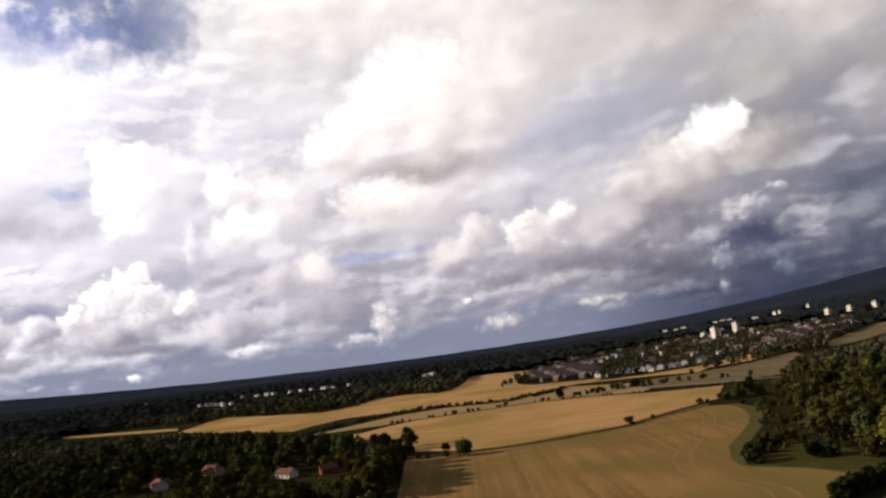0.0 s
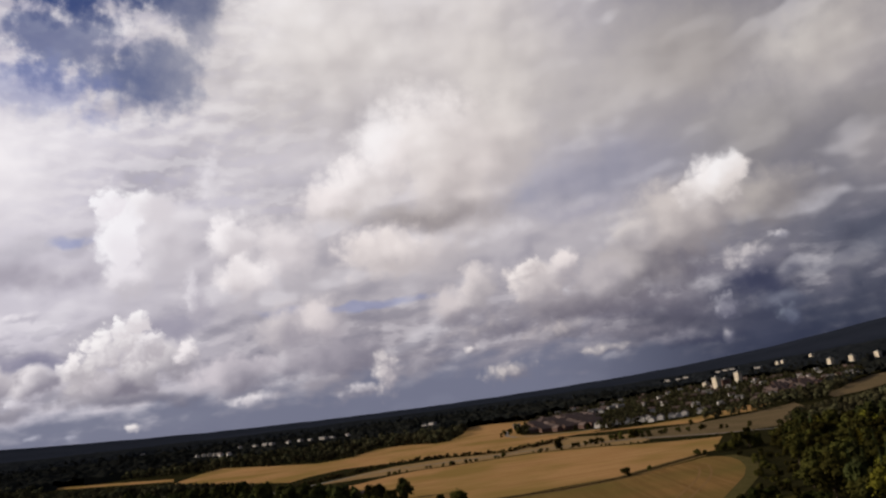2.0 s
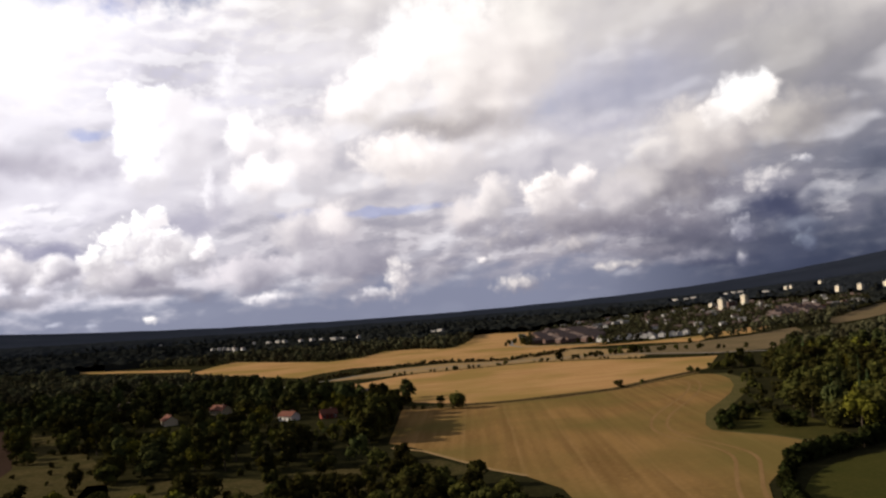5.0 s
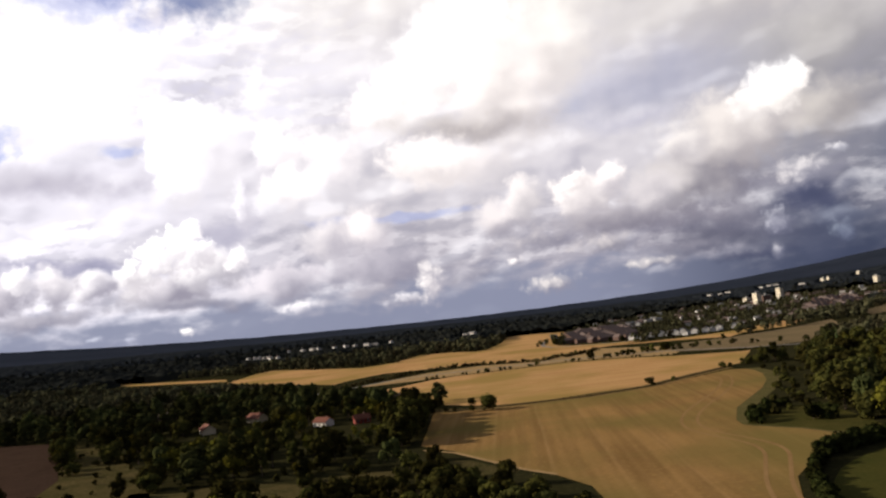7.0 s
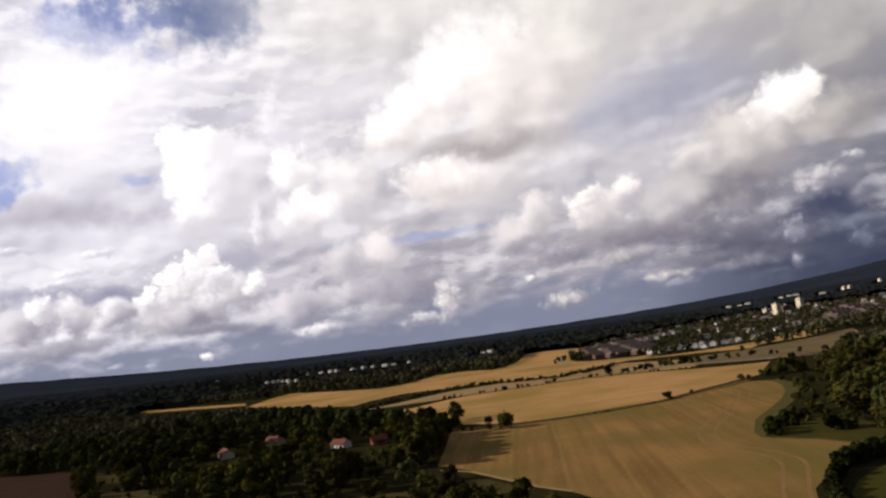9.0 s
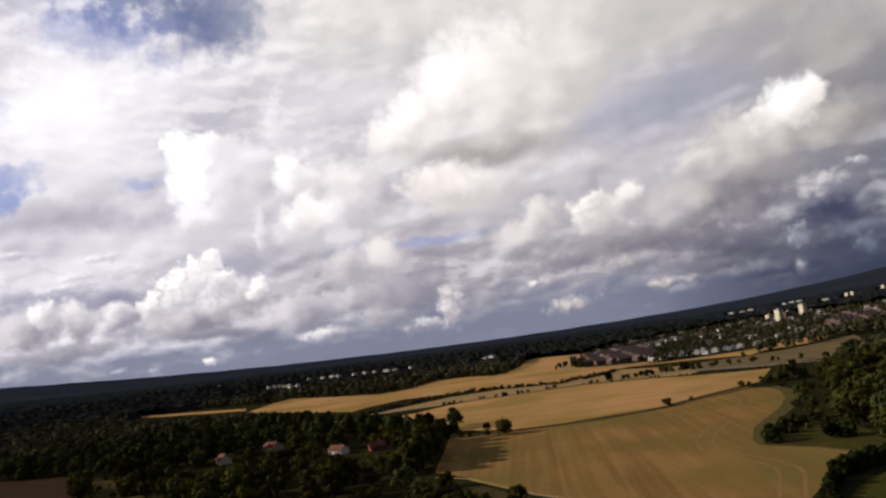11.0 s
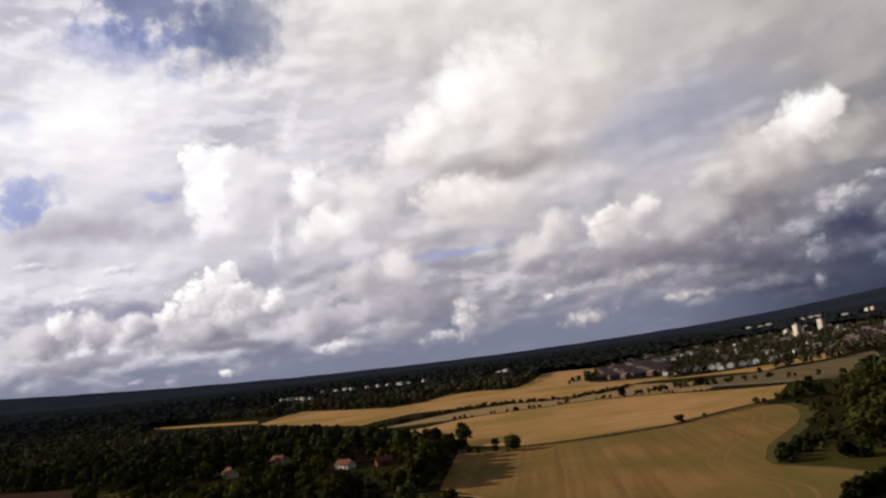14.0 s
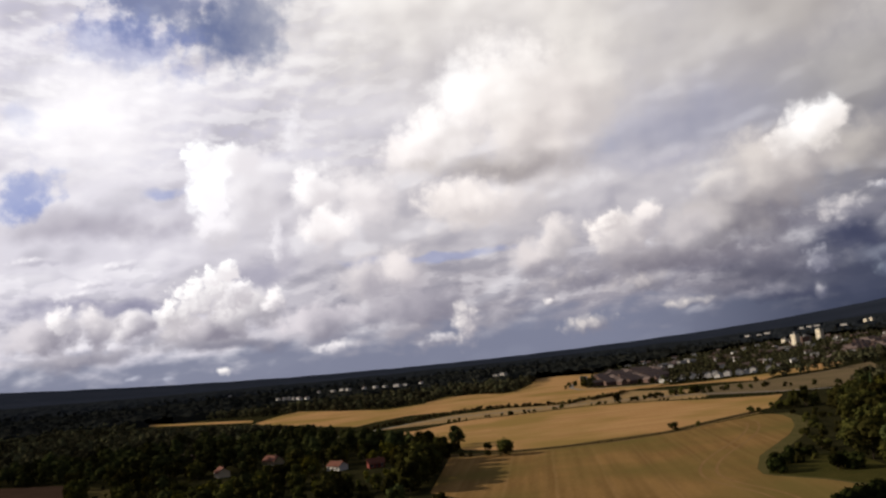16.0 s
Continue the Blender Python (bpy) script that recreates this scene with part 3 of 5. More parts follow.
M_TILE = material("clay_tiles", (0.165, 0.056, 0.032), (0.125, 0.043, 0.026), (0.21, 0.078, 0.046), 2.5, 0.35, 0.85, bump=0.03, shine=0.2)
M_TILE_DARK = material("brown_tiles", (0.105, 0.075, 0.066), (0.085, 0.06, 0.053), (0.135, 0.098, 0.085), 2.5, 0.35, 0.85, bump=0.03, shine=0.2)
M_TILE_ROW = material("worn_brown_tiles", (0.17, 0.13, 0.115), (0.13, 0.10, 0.09), (0.21, 0.16, 0.14), 3.0, 0.4, 0.9)
M_FELT = material("grey_roofing", (0.20, 0.195, 0.19), (0.15, 0.148, 0.145), (0.25, 0.245, 0.24), 3.0, 0.4, 0.85, shine=0.2)
M_GLASS = material("window_glass", (0.03, 0.035, 0.04), (0.02, 0.024, 0.03), (0.05, 0.055, 0.06), 1.0, 0.3, 0.12, shine=0.5)
M_TOWER = material("pale_yellow_render", (0.80, 0.72, 0.55), (0.72, 0.65, 0.50), (0.84, 0.77, 0.62), 5.0, 0.5, 0.85, shine=0.2)
M_CONCRETE = material("pale_concrete", (0.46, 0.44, 0.41), (0.38, 0.365, 0.34), (0.52, 0.50, 0.46), 3.0, 0.4, 0.9, shine=0.2)


# ---------------------------------------------------------------- building helpers
def mesh_of(name, verts, faces, mat, smooth=False):
    me = bpy.data.meshes.new(name)
    me.from_pydata([tuple(map(float, v)) for v in verts], [], faces)
    me.materials.append(mat)
    if smooth:
        me.polygons.foreach_set("use_smooth", [True] * len(me.polygons))
    me.update()
    return me


def part(name, data, parent, label=""):
    ob = new(name, data)
    ob.parent = parent
    return tagged(ob, label) if label else ob


def boxes(items):
    """Verts and faces of boxes (x0, y0, z0, x1, y1, z1)."""
    vs, fs = [], []
    for x0, y0, z0, x1, y1, z1 in items:
        o = len(vs)
        vs += [(x0, y0, z0), (x1, y0, z0), (x1, y1, z0), (x0, y1, z0), (x0, y0, z1), (x1, y0, z1), (x1, y1, z1), (x0, y1, z1)]
        fs += [tuple(o + i for i in f) for f in ((3, 2, 1, 0), (4, 5, 6, 7), (0, 1, 5, 4), (1, 2, 6, 5), (2, 3, 7, 6), (3, 0, 4, 7))]
    return vs, fs


def lift(x, y):
    """Height of the land: flat near by, rising to low wooded ridges far off."""
    r = math.hypot(x, y)
    u = min(max((math.degrees(math.atan2(x, y)) - 1.0) / 29.0, -1.25), 1.25)
    s = min(max((r - 1200.0) / 3600.0, 0.0), 1.0)
    return (10.0 + (96.0 if u > 0 else 82.0) * u * u + 120.0 * max(u - 0.5, 0.0) ** 2) * s * s


def inside(x, y, poly):
    hit = False
    for (x0, y0), (x1, y1) in zip(poly, poly[1:] + poly[:1]):
        if (y0 > y) != (y1 > y) and x < x0 + (y - y0) / (y1 - y0) * (x1 - x0):
            hit = not hit
    return hit


def sheet_of(name, poly, mat, label, above=0.12, cell=70.0, category="field"):
    """A piece of land laid over the ground: its outline, cut into cells that follow the slope."""
    bm = bmesh.new()
    bm.faces.new([bm.verts.new((x, y, 0.0)) for x, y in poly])
    for axis in (0, 1):
        lo, hi = min(p[axis] for p in poly), max(p[axis] for p in poly)
        at = lo + cell
        while at < hi:
            nrm = (1, 0, 0) if axis == 0 else (0, 1, 0)
            bmesh.ops.bisect_plane(bm, geom=bm.verts[:] + bm.edges[:] + bm.faces[:], plane_co=(at, at, 0), plane_no=nrm)
            at += cell
    bmesh.ops.triangulate(bm, faces=bm.faces[:])
    for v in bm.verts:
        v.co.z = lift(v.co.x, v.co.y) + above
    bm.normal_update()
    for f in bm.faces:
        if f.normal.z < 0:
            f.normal_flip()
    me = bpy.data.meshes.new(name)
    bm.to_mesh(me)
    bm.free()
    me.materials.append(mat)
    return tagged(new(name, me), label, category, kind="structure")


def strip(points, width):
    """Outline of a band along a line of points."""
    left, right = [], []
    for i, p in enumerate(points):
        a, b = points[max(i - 1, 0)], points[min(i + 1, len(points) - 1)]
        d = Vector((b[0] - a[0], b[1] - a[1])).normalized()
        left.append((p[0] - d.y * width / 2, p[1] + d.x * width / 2))
        right.append((p[0] + d.y * width / 2, p[1] - d.x * width / 2))
    return left + right[::-1]


def along(points, step):
    """Places along a line of points, a step apart."""
    out_, rest = [], 0.0
    for (x0, y0), (x1, y1) in zip(points, points[1:]):
        n = math.hypot(x1 - x0, y1 - y0)
        d = rest
        while d < n:
            out_.append((x0 + (x1 - x0) * d / n, y0 + (y1 - y0) * d / n))
            d += step
        rest = d - n
    return out_


# ---------------------------------------------------------------- the land
def build_ground():
    rings = [0.0, 60, 140, 240, 340, 440, 550, 680, 820, 980, 1150, 1350, 1600, 1900, 2250, 2650, 3100, 3600, 4150, 4600, 4900]
    n = 144
    vs, fs = [(0, 0, 0)], []
    for r in rings[1:]:
        for k in range(n):
            a = 2 * math.pi * k / n
            x, y = r * math.sin(a), r * math.cos(a)
            vs.append((x, y, lift(x, y)))
    for k in range(n):
        fs.append((0, 1 + (k + 1) % n, 1 + k))
    for i in range(len(rings) - 2):
        for k in range(n):
            a, b = 1 + i * n + k, 1 + i * n + (k + 1) % n
            fs.append((a, b, b + n, a + n))
    me = mesh_of("ground", vs, fs, M_GROUND, True)
    if me.polygons[200].normal.z < 0:
        me.flip_normals()
    return tagged(new("ground", me), "dark rough grass and woodland floor rolling to the horizon", "ground", kind="structure")


build_ground()

NEAR_FIELD = [(-18, 520), (-20, 444), (-22, 390), (-6, 366), (6, 339), (21, 311), (32, 295), (42, 270), (46, 150), (70, 120), (92, 218), (105, 252),
              (121, 274), (133, 288), (146, 300), (148, 307), (146, 316), (141, 328), (128, 344), (125, 351), (127, 364), (140, 398), (160, 430), (178, 459),
              (194, 492), (205, 525), (209, 550), (207, 564), (199, 570), (126, 519), (85, 504), (52, 502), (19, 500), (-6, 506)]
MID_FIELD = [(-84, 718), (-58, 725), (-27, 763), (-5, 778), (51, 782), (110, 792), (163, 769), (208, 729), (252, 703), (266, 701), (220, 604),
             (203, 594), (130, 532), (53, 513), (20, 517), (-10, 545), (-19, 593), (-54, 662)]
FAR_FIELD = [(-324, 1087), (-240, 970), (-135, 845), (-121, 882), (-87, 929), (-18, 915), (28, 905), (94, 849), (128, 912), (170, 953), (215, 975), (240, 1000),
             (193, 1039), (160, 1062), (146, 1095), (150, 1180), (162, 1300), (196, 1400), (230, 1500), (190, 1540), (136, 1600), (104, 1560), (84, 1361), (50, 1200),
             (30, 1176), (-4, 1237), (-59, 1252), (-88, 1135), (-133, 1092), (-213, 1181), (-311, 1303), (-323, 1240)]
GOLD_STRIP = [(180, 972), (268, 931), (318, 892), (350, 940), (419, 961), (479, 1045), (475, 1089), (350, 985), (274, 965)]
FALLOW = [(227, 856), (252, 877), (318, 885), (405, 932), (489, 1004), (451, 901), (335, 726), (275, 723), (221, 772)]
THIN_FIELD = [(-630, 1407), (-480, 1295), (-353, 1187), (-336, 1127), (-455, 1226), (-594, 1338)]
PLOUGHED = [(-420, 627), (-304, 581), (-215, 410), (-204, 366), (-226, 300), (-420, 330)]
SCRUB = [(-288, 559), (-237, 526), (-156, 380), (-122, 300), (-200, 300), (-204, 366), (-215, 410)]
GLADE = [(-152, 350), (-95, 342), (-58, 322), (-72, 298), (-140, 303)]
GLADE_EAST = [(-60, 300), (-30, 306), (-12, 288), (-40, 272)]
MEADOW = [(100, 222), (113, 244), (121, 256), (130, 265), (139, 272), (150, 278), (230, 296), (230, 120), (80, 110)]
BAY = [(127, 350), (143, 329), (149, 314), (160, 310), (170, 318), (174, 350), (176, 384), (152, 390), (138, 376)]
EAST_FIELD = [(540, 1000), (615, 1054), (703, 1140), (790, 1240), (930, 1470), (860, 1430), (745, 1300), (655, 1180), (588, 1110)]
ROAD_LINE = [(-160, 735), (-116, 762), (-76, 805), (-30, 832), (55, 825), (116, 829), (174, 817), (225, 786), (278, 729), (324, 703)]
M_VERGE = material("bleached_grass", (0.33, 0.222, 0.105), (0.24, 0.165, 0.072), (0.40, 0.275, 0.135), 18.0, 2.0, 0.95, bump=0.1)
M_BANK = material("bank_grass", (0.20, 0.135, 0.052), (0.12, 0.085, 0.03), (0.25, 0.175, 0.075), 12.0, 1.5, 0.95, bump=0.1)
M_MARGIN = material("margin_grass", (0.100, 0.084, 0.032), (0.065, 0.060, 0.022), (0.14, 0.115, 0.048), 9.0, 1.3, 0.95, bump=0.1)
M_TRACK = material("trodden_stubble", (0.245, 0.15, 0.064), (0.20, 0.12, 0.05), (0.28, 0.18, 0.08), 14.0, 1.0, 0.95, bump=0.05, spread=0.35)
M_DITCH = material("ditch_grass", (0.060, 0.040, 0.021), (0.042, 0.030, 0.015), (0.085, 0.060, 0.030), 9.0, 1.2, 0.95, bump=0.1)
EAST_EDGE = [(150, 306), (147, 318), (142, 329), (128, 345), (126, 352), (128, 364), (141, 398), (161, 430), (179, 459), (195, 492), (207, 526), (210, 562)]
EAST_BROWN = [(548, 1150), (620, 1212), (700, 1320), (835, 1600), (800, 1660), (740, 1580), (640, 1400)]
ESTATE = [(160, 1100), (238, 1046), (262, 1120), (296, 1290), (318, 1380), (290, 1440), (240, 1410), (200, 1340), (178, 1230)]
WEST_GRASS = [(-23, 392), (-48, 384), (-64, 352), (-40, 344), (-20, 352), (-6, 364)]
SOUTH_GRASS = [(-66, 335), (-40, 338), (-22, 330), (-30, 312), (-62, 308)]
ROW_GRASS = [(-14, 346), (2, 338), (20, 306), (6, 306), (-8, 322)]
TRACKS = [[(88, 200), (98, 240), (110, 268), (120, 292), (119, 312), (110, 338), (108, 362), (118, 392), (133, 420), (155, 456), (172, 490), (185, 528), (184, 550)],
          [(82, 202), (91, 242), (102, 270), (112, 294), (112, 314), (103, 340), (101, 364), (111, 395), (127, 424), (149, 460), (166, 494), (178, 528), (174, 546)]]
VERGE = [(-100, 770), (-76, 812), (-30, 862), (28, 880), (94, 842), (128, 906), (172, 948), (228, 868), (240, 800), (208, 745), (163, 778), (110, 800), (51, 790), (-5, 786), (-40, 775)]
DITCH = [(-40, 535), (-6, 511), (19, 508), (52, 507), (85, 509), (126, 524), (165, 557), (201, 585)]

sheet_of("stubble_field", NEAR_FIELD, M_STUBBLE_DIM, "harvested golden stubble field with faint wheel lines", 0.12, 60.0)
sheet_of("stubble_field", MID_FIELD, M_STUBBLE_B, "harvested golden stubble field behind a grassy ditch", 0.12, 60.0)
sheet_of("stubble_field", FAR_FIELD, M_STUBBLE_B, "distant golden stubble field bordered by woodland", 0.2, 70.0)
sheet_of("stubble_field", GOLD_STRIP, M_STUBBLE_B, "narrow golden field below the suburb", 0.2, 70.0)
sheet_of("fallow_field", FALLOW, M_FALLOW, "greyish brown fallow field beside the hedge", 0.2, 70.0)
sheet_of("stubble_field", THIN_FIELD, M_STUBBLE_B, "thin strip of pale field among woods", 0.3, 70.0)
sheet_of("ploughed_field", PLOUGHED, M_PLOUGH, "dark brown ploughed field beside scrub", 0.12, 60.0)
sheet_of("dry_grass_patch", SCRUB, M_SCRUB, "dry yellowish grass clearing among trees", 0.14, 60.0, "grass")
sheet_of("dry_grass_patch", GLADE, M_SCRUB, "dry grass glade between garden trees", 0.14, 60.0, "grass")
sheet_of("dry_grass_patch", GLADE_EAST, M_SCRUB, "small dry grass glade near the field", 0.14, 60.0, "grass")
sheet_of("meadow", MEADOW, M_MEADOW, "green meadow inside a dark hedge", 0.12, 60.0, "meadow")
sheet_of("meadow", BAY, M_BAY, "grassy bay beside the wood's edge", 0.14, 60.0, "meadow")
sheet_of("fallow_field", EAST_FIELD, M_FALLOW, "pale tan field behind the wood", 0.3, 70.0)
sheet_of("verge", VERGE, M_VERGE, "dry grassy verge along the country road", 0.16, 60.0, "grass")
sheet_of("road", strip(ROAD_LINE, 5.5), M_ROAD, "pale asphalt country road between fields", 0.26, 60.0, "road")
sheet_of("ditch_bank", strip(DITCH, 14.0), M_BANK, "bleached grassy ditch bank dividing two fields", 0.16, 60.0, "grass")
sheet_of("ditch", strip(DITCH, 7.0), M_DITCH, "narrow overgrown ditch between two fields", 0.24, 60.0, "ditch")
sheet_of("field_margin", strip(EAST_EDGE, 15.0), M_MARGIN, "greenish grass margin along the stubble's edge", 0.09, 60.0, "grass")
sheet_of("dry_grass_patch", SOUTH_GRASS, M_SCRUB, "dry grass patch among shrubs", 0.14, 60.0, "grass")
sheet_of("dry_grass_patch", ROW_GRASS, M_SCRUB, "dry grass beside the stubble's corner", 0.1, 60.0, "grass")
sheet_of("path", strip([(-20, 376), (-5, 361), (8, 336), (22, 309), (33, 294)], 2.2), M_VERGE, "pale sandy path along the stubble's edge", 0.18, 60.0, "path")
sheet_of("track", strip([(238, 1012), (200, 1022), (160, 1040), (134, 1070), (128, 1120), (134, 1180), (146, 1235)], 6.0), M_ROAD, "pale gravel track curving round the estate", 0.34, 70.0, "track")
for track in TRACKS:
    for _ in range(2):          # round the bends
        track = [q for (x0, y0), (x1, y1) in zip(track, track[1:]) for q in ((x0 * 0.75 + x1 * 0.25, y0 * 0.75 + y1 * 0.25), (x0 * 0.25 + x1 * 0.75, y0 * 0.25 + y1 * 0.75))]
    sheet_of("wheel_track", strip(track, 1.5), M_TRACK, "worn wheel track curving along the stubble's edge", 0.16, 60.0, "track")


# ---------------------------------------------------------------- trees
def lump(segments, rings, squash=1.0, seed=0, rough=0.25, base=0.0):
    """A closed uneven mound of unit radius."""
    vs, fs = [], []
    for j in range(rings + 1):
        th = math.pi * j / rings
        for i in range(segments):
            ph = 2 * math.pi * (i + 0.5 * (j % 2)) / segments
            d = Vector((math.sin(th) * math.cos(ph), math.sin(th) * math.sin(ph), math.cos(th)))
            k = 1.0 + rough * noise.noise(d * 1.7 + Vector((seed * 3.1, seed, 0)))
            vs.append((d.x * k, d.y * k, max(d.z * k * squash, base)))
    for j in range(rings):
        for i in range(segments):
            a, b = j * segments + i, j * segments + (i + 1) % segments
            fs.append((a, b, b + segments, a + segments))
    return vs, fs


def crown_mesh(rng, lobes, leaves, leaf, core=True):
    """A crown: lobes round the limbs, each a dark heart with many leaf clumps on it. One unit high above its base."""
    vs, fs = [], []
    for (cx, cy, cz, r) in lobes:
        if core:
            lv, lf = lump(7, 5, 0.9, rng.random() * 50, 0.3)
            o = len(vs)
            vs += [(cx + x * r * 0.82, cy + y * r * 0.82, cz + z * r * 0.82) for x, y, z in lv]
            fs += [tuple(o + i for i in f) for f in lf]
        for _ in range(leaves):
            d = Vector((rng.gauss(0, 1), rng.gauss(0, 1), rng.gauss(0.25, 1))).normalized()
            c = Vector((cx, cy, cz)) + d * r * rng.uniform(0.72, 1.12)
            n = (d + Vector((rng.gauss(0, 0.3), rng.gauss(0, 0.3), rng.gauss(0.15, 0.3)))).normalized()
            u = n.orthogonal().normalized()
            u.rotate(Matrix.Rotation(rng.uniform(0, 6.28), 3, n))
            w = n.cross(u)
            s = leaf * rng.uniform(0.6, 1.35)
            o = len(vs)
            vs += [c - u * s, c - w * s * 0.7 - n * s * 0.25, c + u * s * rng.uniform(0.7, 1.2), c + w * s * 0.7 + n * s * 0.15]
            fs.append((o, o + 1, o + 2, o + 3))
    return vs, fs


def trunk_mesh(rng, height, radius, limbs):
    vs, fs = [], []

    def tube(a, b, ra, rb, sides=6):
        d = (b - a).normalized()
        u = d.orthogonal().normalized()
        w = d.cross(u)
        o = len(vs)
        for c, r in ((a, ra), (b, rb)):
            for k in range(sides):
                t = 2 * math.pi * k / sides
                vs.append(tuple(c + (u * math.cos(t) + w * math.sin(t)) * r))
        for k in range(sides):
            fs.append((o + k, o + (k + 1) % sides, o + sides + (k + 1) % sides, o + sides + k))

    top = Vector((rng.uniform(-0.3, 0.3), rng.uniform(-0.3, 0.3), height))
    mid_ = top * 0.5 + Vector((rng.uniform(-0.2, 0.2), 0, 0))
    tube(Vector((0, 0, -0.3)), mid_, radius, radius * 0.7)
    tube(mid_, top, radius * 0.7, radius * 0.25)
    for (cx, cy, cz, r) in limbs:
        s = mid_.lerp(top, rng.uniform(0.0, 0.6))
        tube(s, Vector((cx, cy, cz)), radius * 0.35, radius * 0.1, 5)
    return vs, fs


def broadleaf_lobes(rng, high, wide, low=0.22, count=8):
    lobes = [(0, 0, high * 0.62, wide * 0.62)]
    for k in range(count):
        a = 2 * math.pi * (k + rng.uniform(-0.3, 0.3)) / count * 2.4
        z = high * rng.uniform(low + 0.12, 0.86)
        reach = wide * (1.0 - abs(z / high - 0.5) * 1.1) * rng.uniform(0.45, 0.75)
        lobes.append((math.cos(a) * reach, math.sin(a) * reach, z, wide * rng.uniform(0.32, 0.5)))
    return lobes


def make_tree(name, rng, high, wide, label, leaf_mat, leaf=0.7, leaves=60, low=0.22, count=8, category="tree"):
    root = new(name)
    lobes = broadleaf_lobes(rng, high, wide, low, count)
    v, f = trunk_mesh(rng, high * 0.6, high * 0.022 + 0.06, lobes[1:6])
    part("trunk", mesh_of("trunk", v, f, M_BARK), root)
    v, f = crown_mesh(rng, lobes, leaves, leaf)
    part("crown", mesh_of("crown", v, f, leaf_mat), root)
    return tagged(root, label, category)


def make_spruce(rng, high, wide, label):
    root = new("spruce_tree")
    v, f = trunk_mesh(rng, high * 0.9, high * 0.016 + 0.05, [])
    part("trunk", mesh_of("trunk", v, f, M_BARK), root)
    vs, fs = [], []
    tiers = 15
    for j in range(tiers):
        z = high * (0.1 + 0.88 * j / tiers)
        r = wide * (1.0 - j / tiers) ** 0.8 + 0.15
        n = max(6, int(17 * (1 - j / tiers)) + 4)
        for k in range(n):
            a = 2 * math.pi * (k + rng.random()) / n
            rr = r * rng.uniform(0.7, 1.15)
            c, s = math.cos(a), math.sin(a)
            w = 0.28 * rr + 0.25
            dz = rr * rng.uniform(0.3, 0.55)
            o = len(vs)
            vs += [(0, 0, z + 0.6), (c * rr * 0.6 - s * w, s * rr * 0.6 + c * w, z - dz * 0.5), (c * rr, s * rr, z - dz), (c * rr * 0.6 + s * w, s * rr * 0.6 - c * w, z - dz * 0.5)]
            fs.append((o, o + 1, o + 2, o + 3))
    part("crown", mesh_of("crown", vs, fs, M_NEEDLE), root)
    return tagged(root, label, "tree")


rng = random.Random(11)
OAKS = [make_tree("broadleaf_tree", rng, rng.uniform(9.5, 13.0), rng.uniform(5.0, 6.6), "dark green broadleaf tree with a rounded uneven crown", M_LEAF, 0.6, 90, 0.08, 9) for _ in range(5)]
BIRCHES = [make_tree("birch_tree", rng, rng.uniform(14.0, 18.0), rng.uniform(3.2, 4.2), "tall slender birch with yellowish green leaves", M_LEAF, 0.55, 80, 0.1, 10) for _ in range(3)]
SPRUCES = [make_spruce(rng, rng.uniform(14.0, 20.0), rng.uniform(2.6, 3.4), "dark green pointed spruce tree") for _ in range(3)]
YELLOWS = [make_tree("broadleaf_tree", rng, rng.uniform(9.0, 12.0), rng.uniform(4.8, 6.0), "broadleaf tree, sunlight put into its yellowish green leaves", M_LEAF_YELLOW_LIT, 0.58, 90, 0.08, 9) for _ in range(3)]
BUSHES = [make_tree("bush", rng, rng.uniform(3.0, 4.4), rng.uniform(2.2, 3.0), "low rounded dark green bush", M_LEAF, 0.45, 42, 0.0, 5, "bush") for _ in range(4)]
DARK_BUSHES = [make_tree("hedge_bush", rng, rng.uniform(3.2, 4.4), rng.uniform(2.3, 3.0), "dense hedge bush, shade painted into its blackish green leaves", M_LEAF_SHADE, 0.42, 46, 0.0, 5, "bush") for _ in range(3)]


def plant(models, x, y, size=1.0, label="", group=""):
    src = rng.choice(models)
    ob = copy_thing(src, pose(x, y, lift(x, y) - 0.05, 0, 0, rng.uniform(0, 360)) @ Matrix.Diagonal((size, size, size * rng.uniform(0.9, 1.12), 1)))
    return tagged(ob, label, group=group)


HOUSE_SPOTS = [(-152, 578), (-91, 511), (-65, 505), (-253, 669), (-177, 540), (299, 1374), (319, 1398), (341, 1423), (345, 1504), (366, 1518), (388, 1532), (410, 1547),
               (304, 1014), (320, 1028), (345, 1031), (765, 1441)]
CLEARINGS = [[(120, 1020), (165, 1005), (352, 1000), (352, 1080), (290, 1110), (290, 1180), (175, 1110), (120, 1110)], ESTATE,
             [(-84, 718), (-54, 662), (-19, 593), (-18, 540), (-50, 585), (-78, 640)]]
OPEN_LAND = CLEARINGS + [NEAR_FIELD, MID_FIELD, FAR_FIELD, GOLD_STRIP, FALLOW, THIN_FIELD, PLOUGHED, SCRUB, GLADE, GLADE_EAST, MEADOW, BAY, EAST_FIELD, EAST_BROWN, VERGE, WEST_GRASS, SOUTH_GRASS, ROW_GRASS]
OPEN_BOUNDS = [(min(p[0] for p in q), max(p[0] for p in q), min(p[1] for p in q), max(p[1] for p in q)) for q in OPEN_LAND]


def on_open_land(x, y):
    for q, (x0, x1, y0, y1) in zip(OPEN_LAND, OPEN_BOUNDS):
        if x0 < x < x1 and y0 < y < y1 and inside(x, y, q):
            return True
    return False


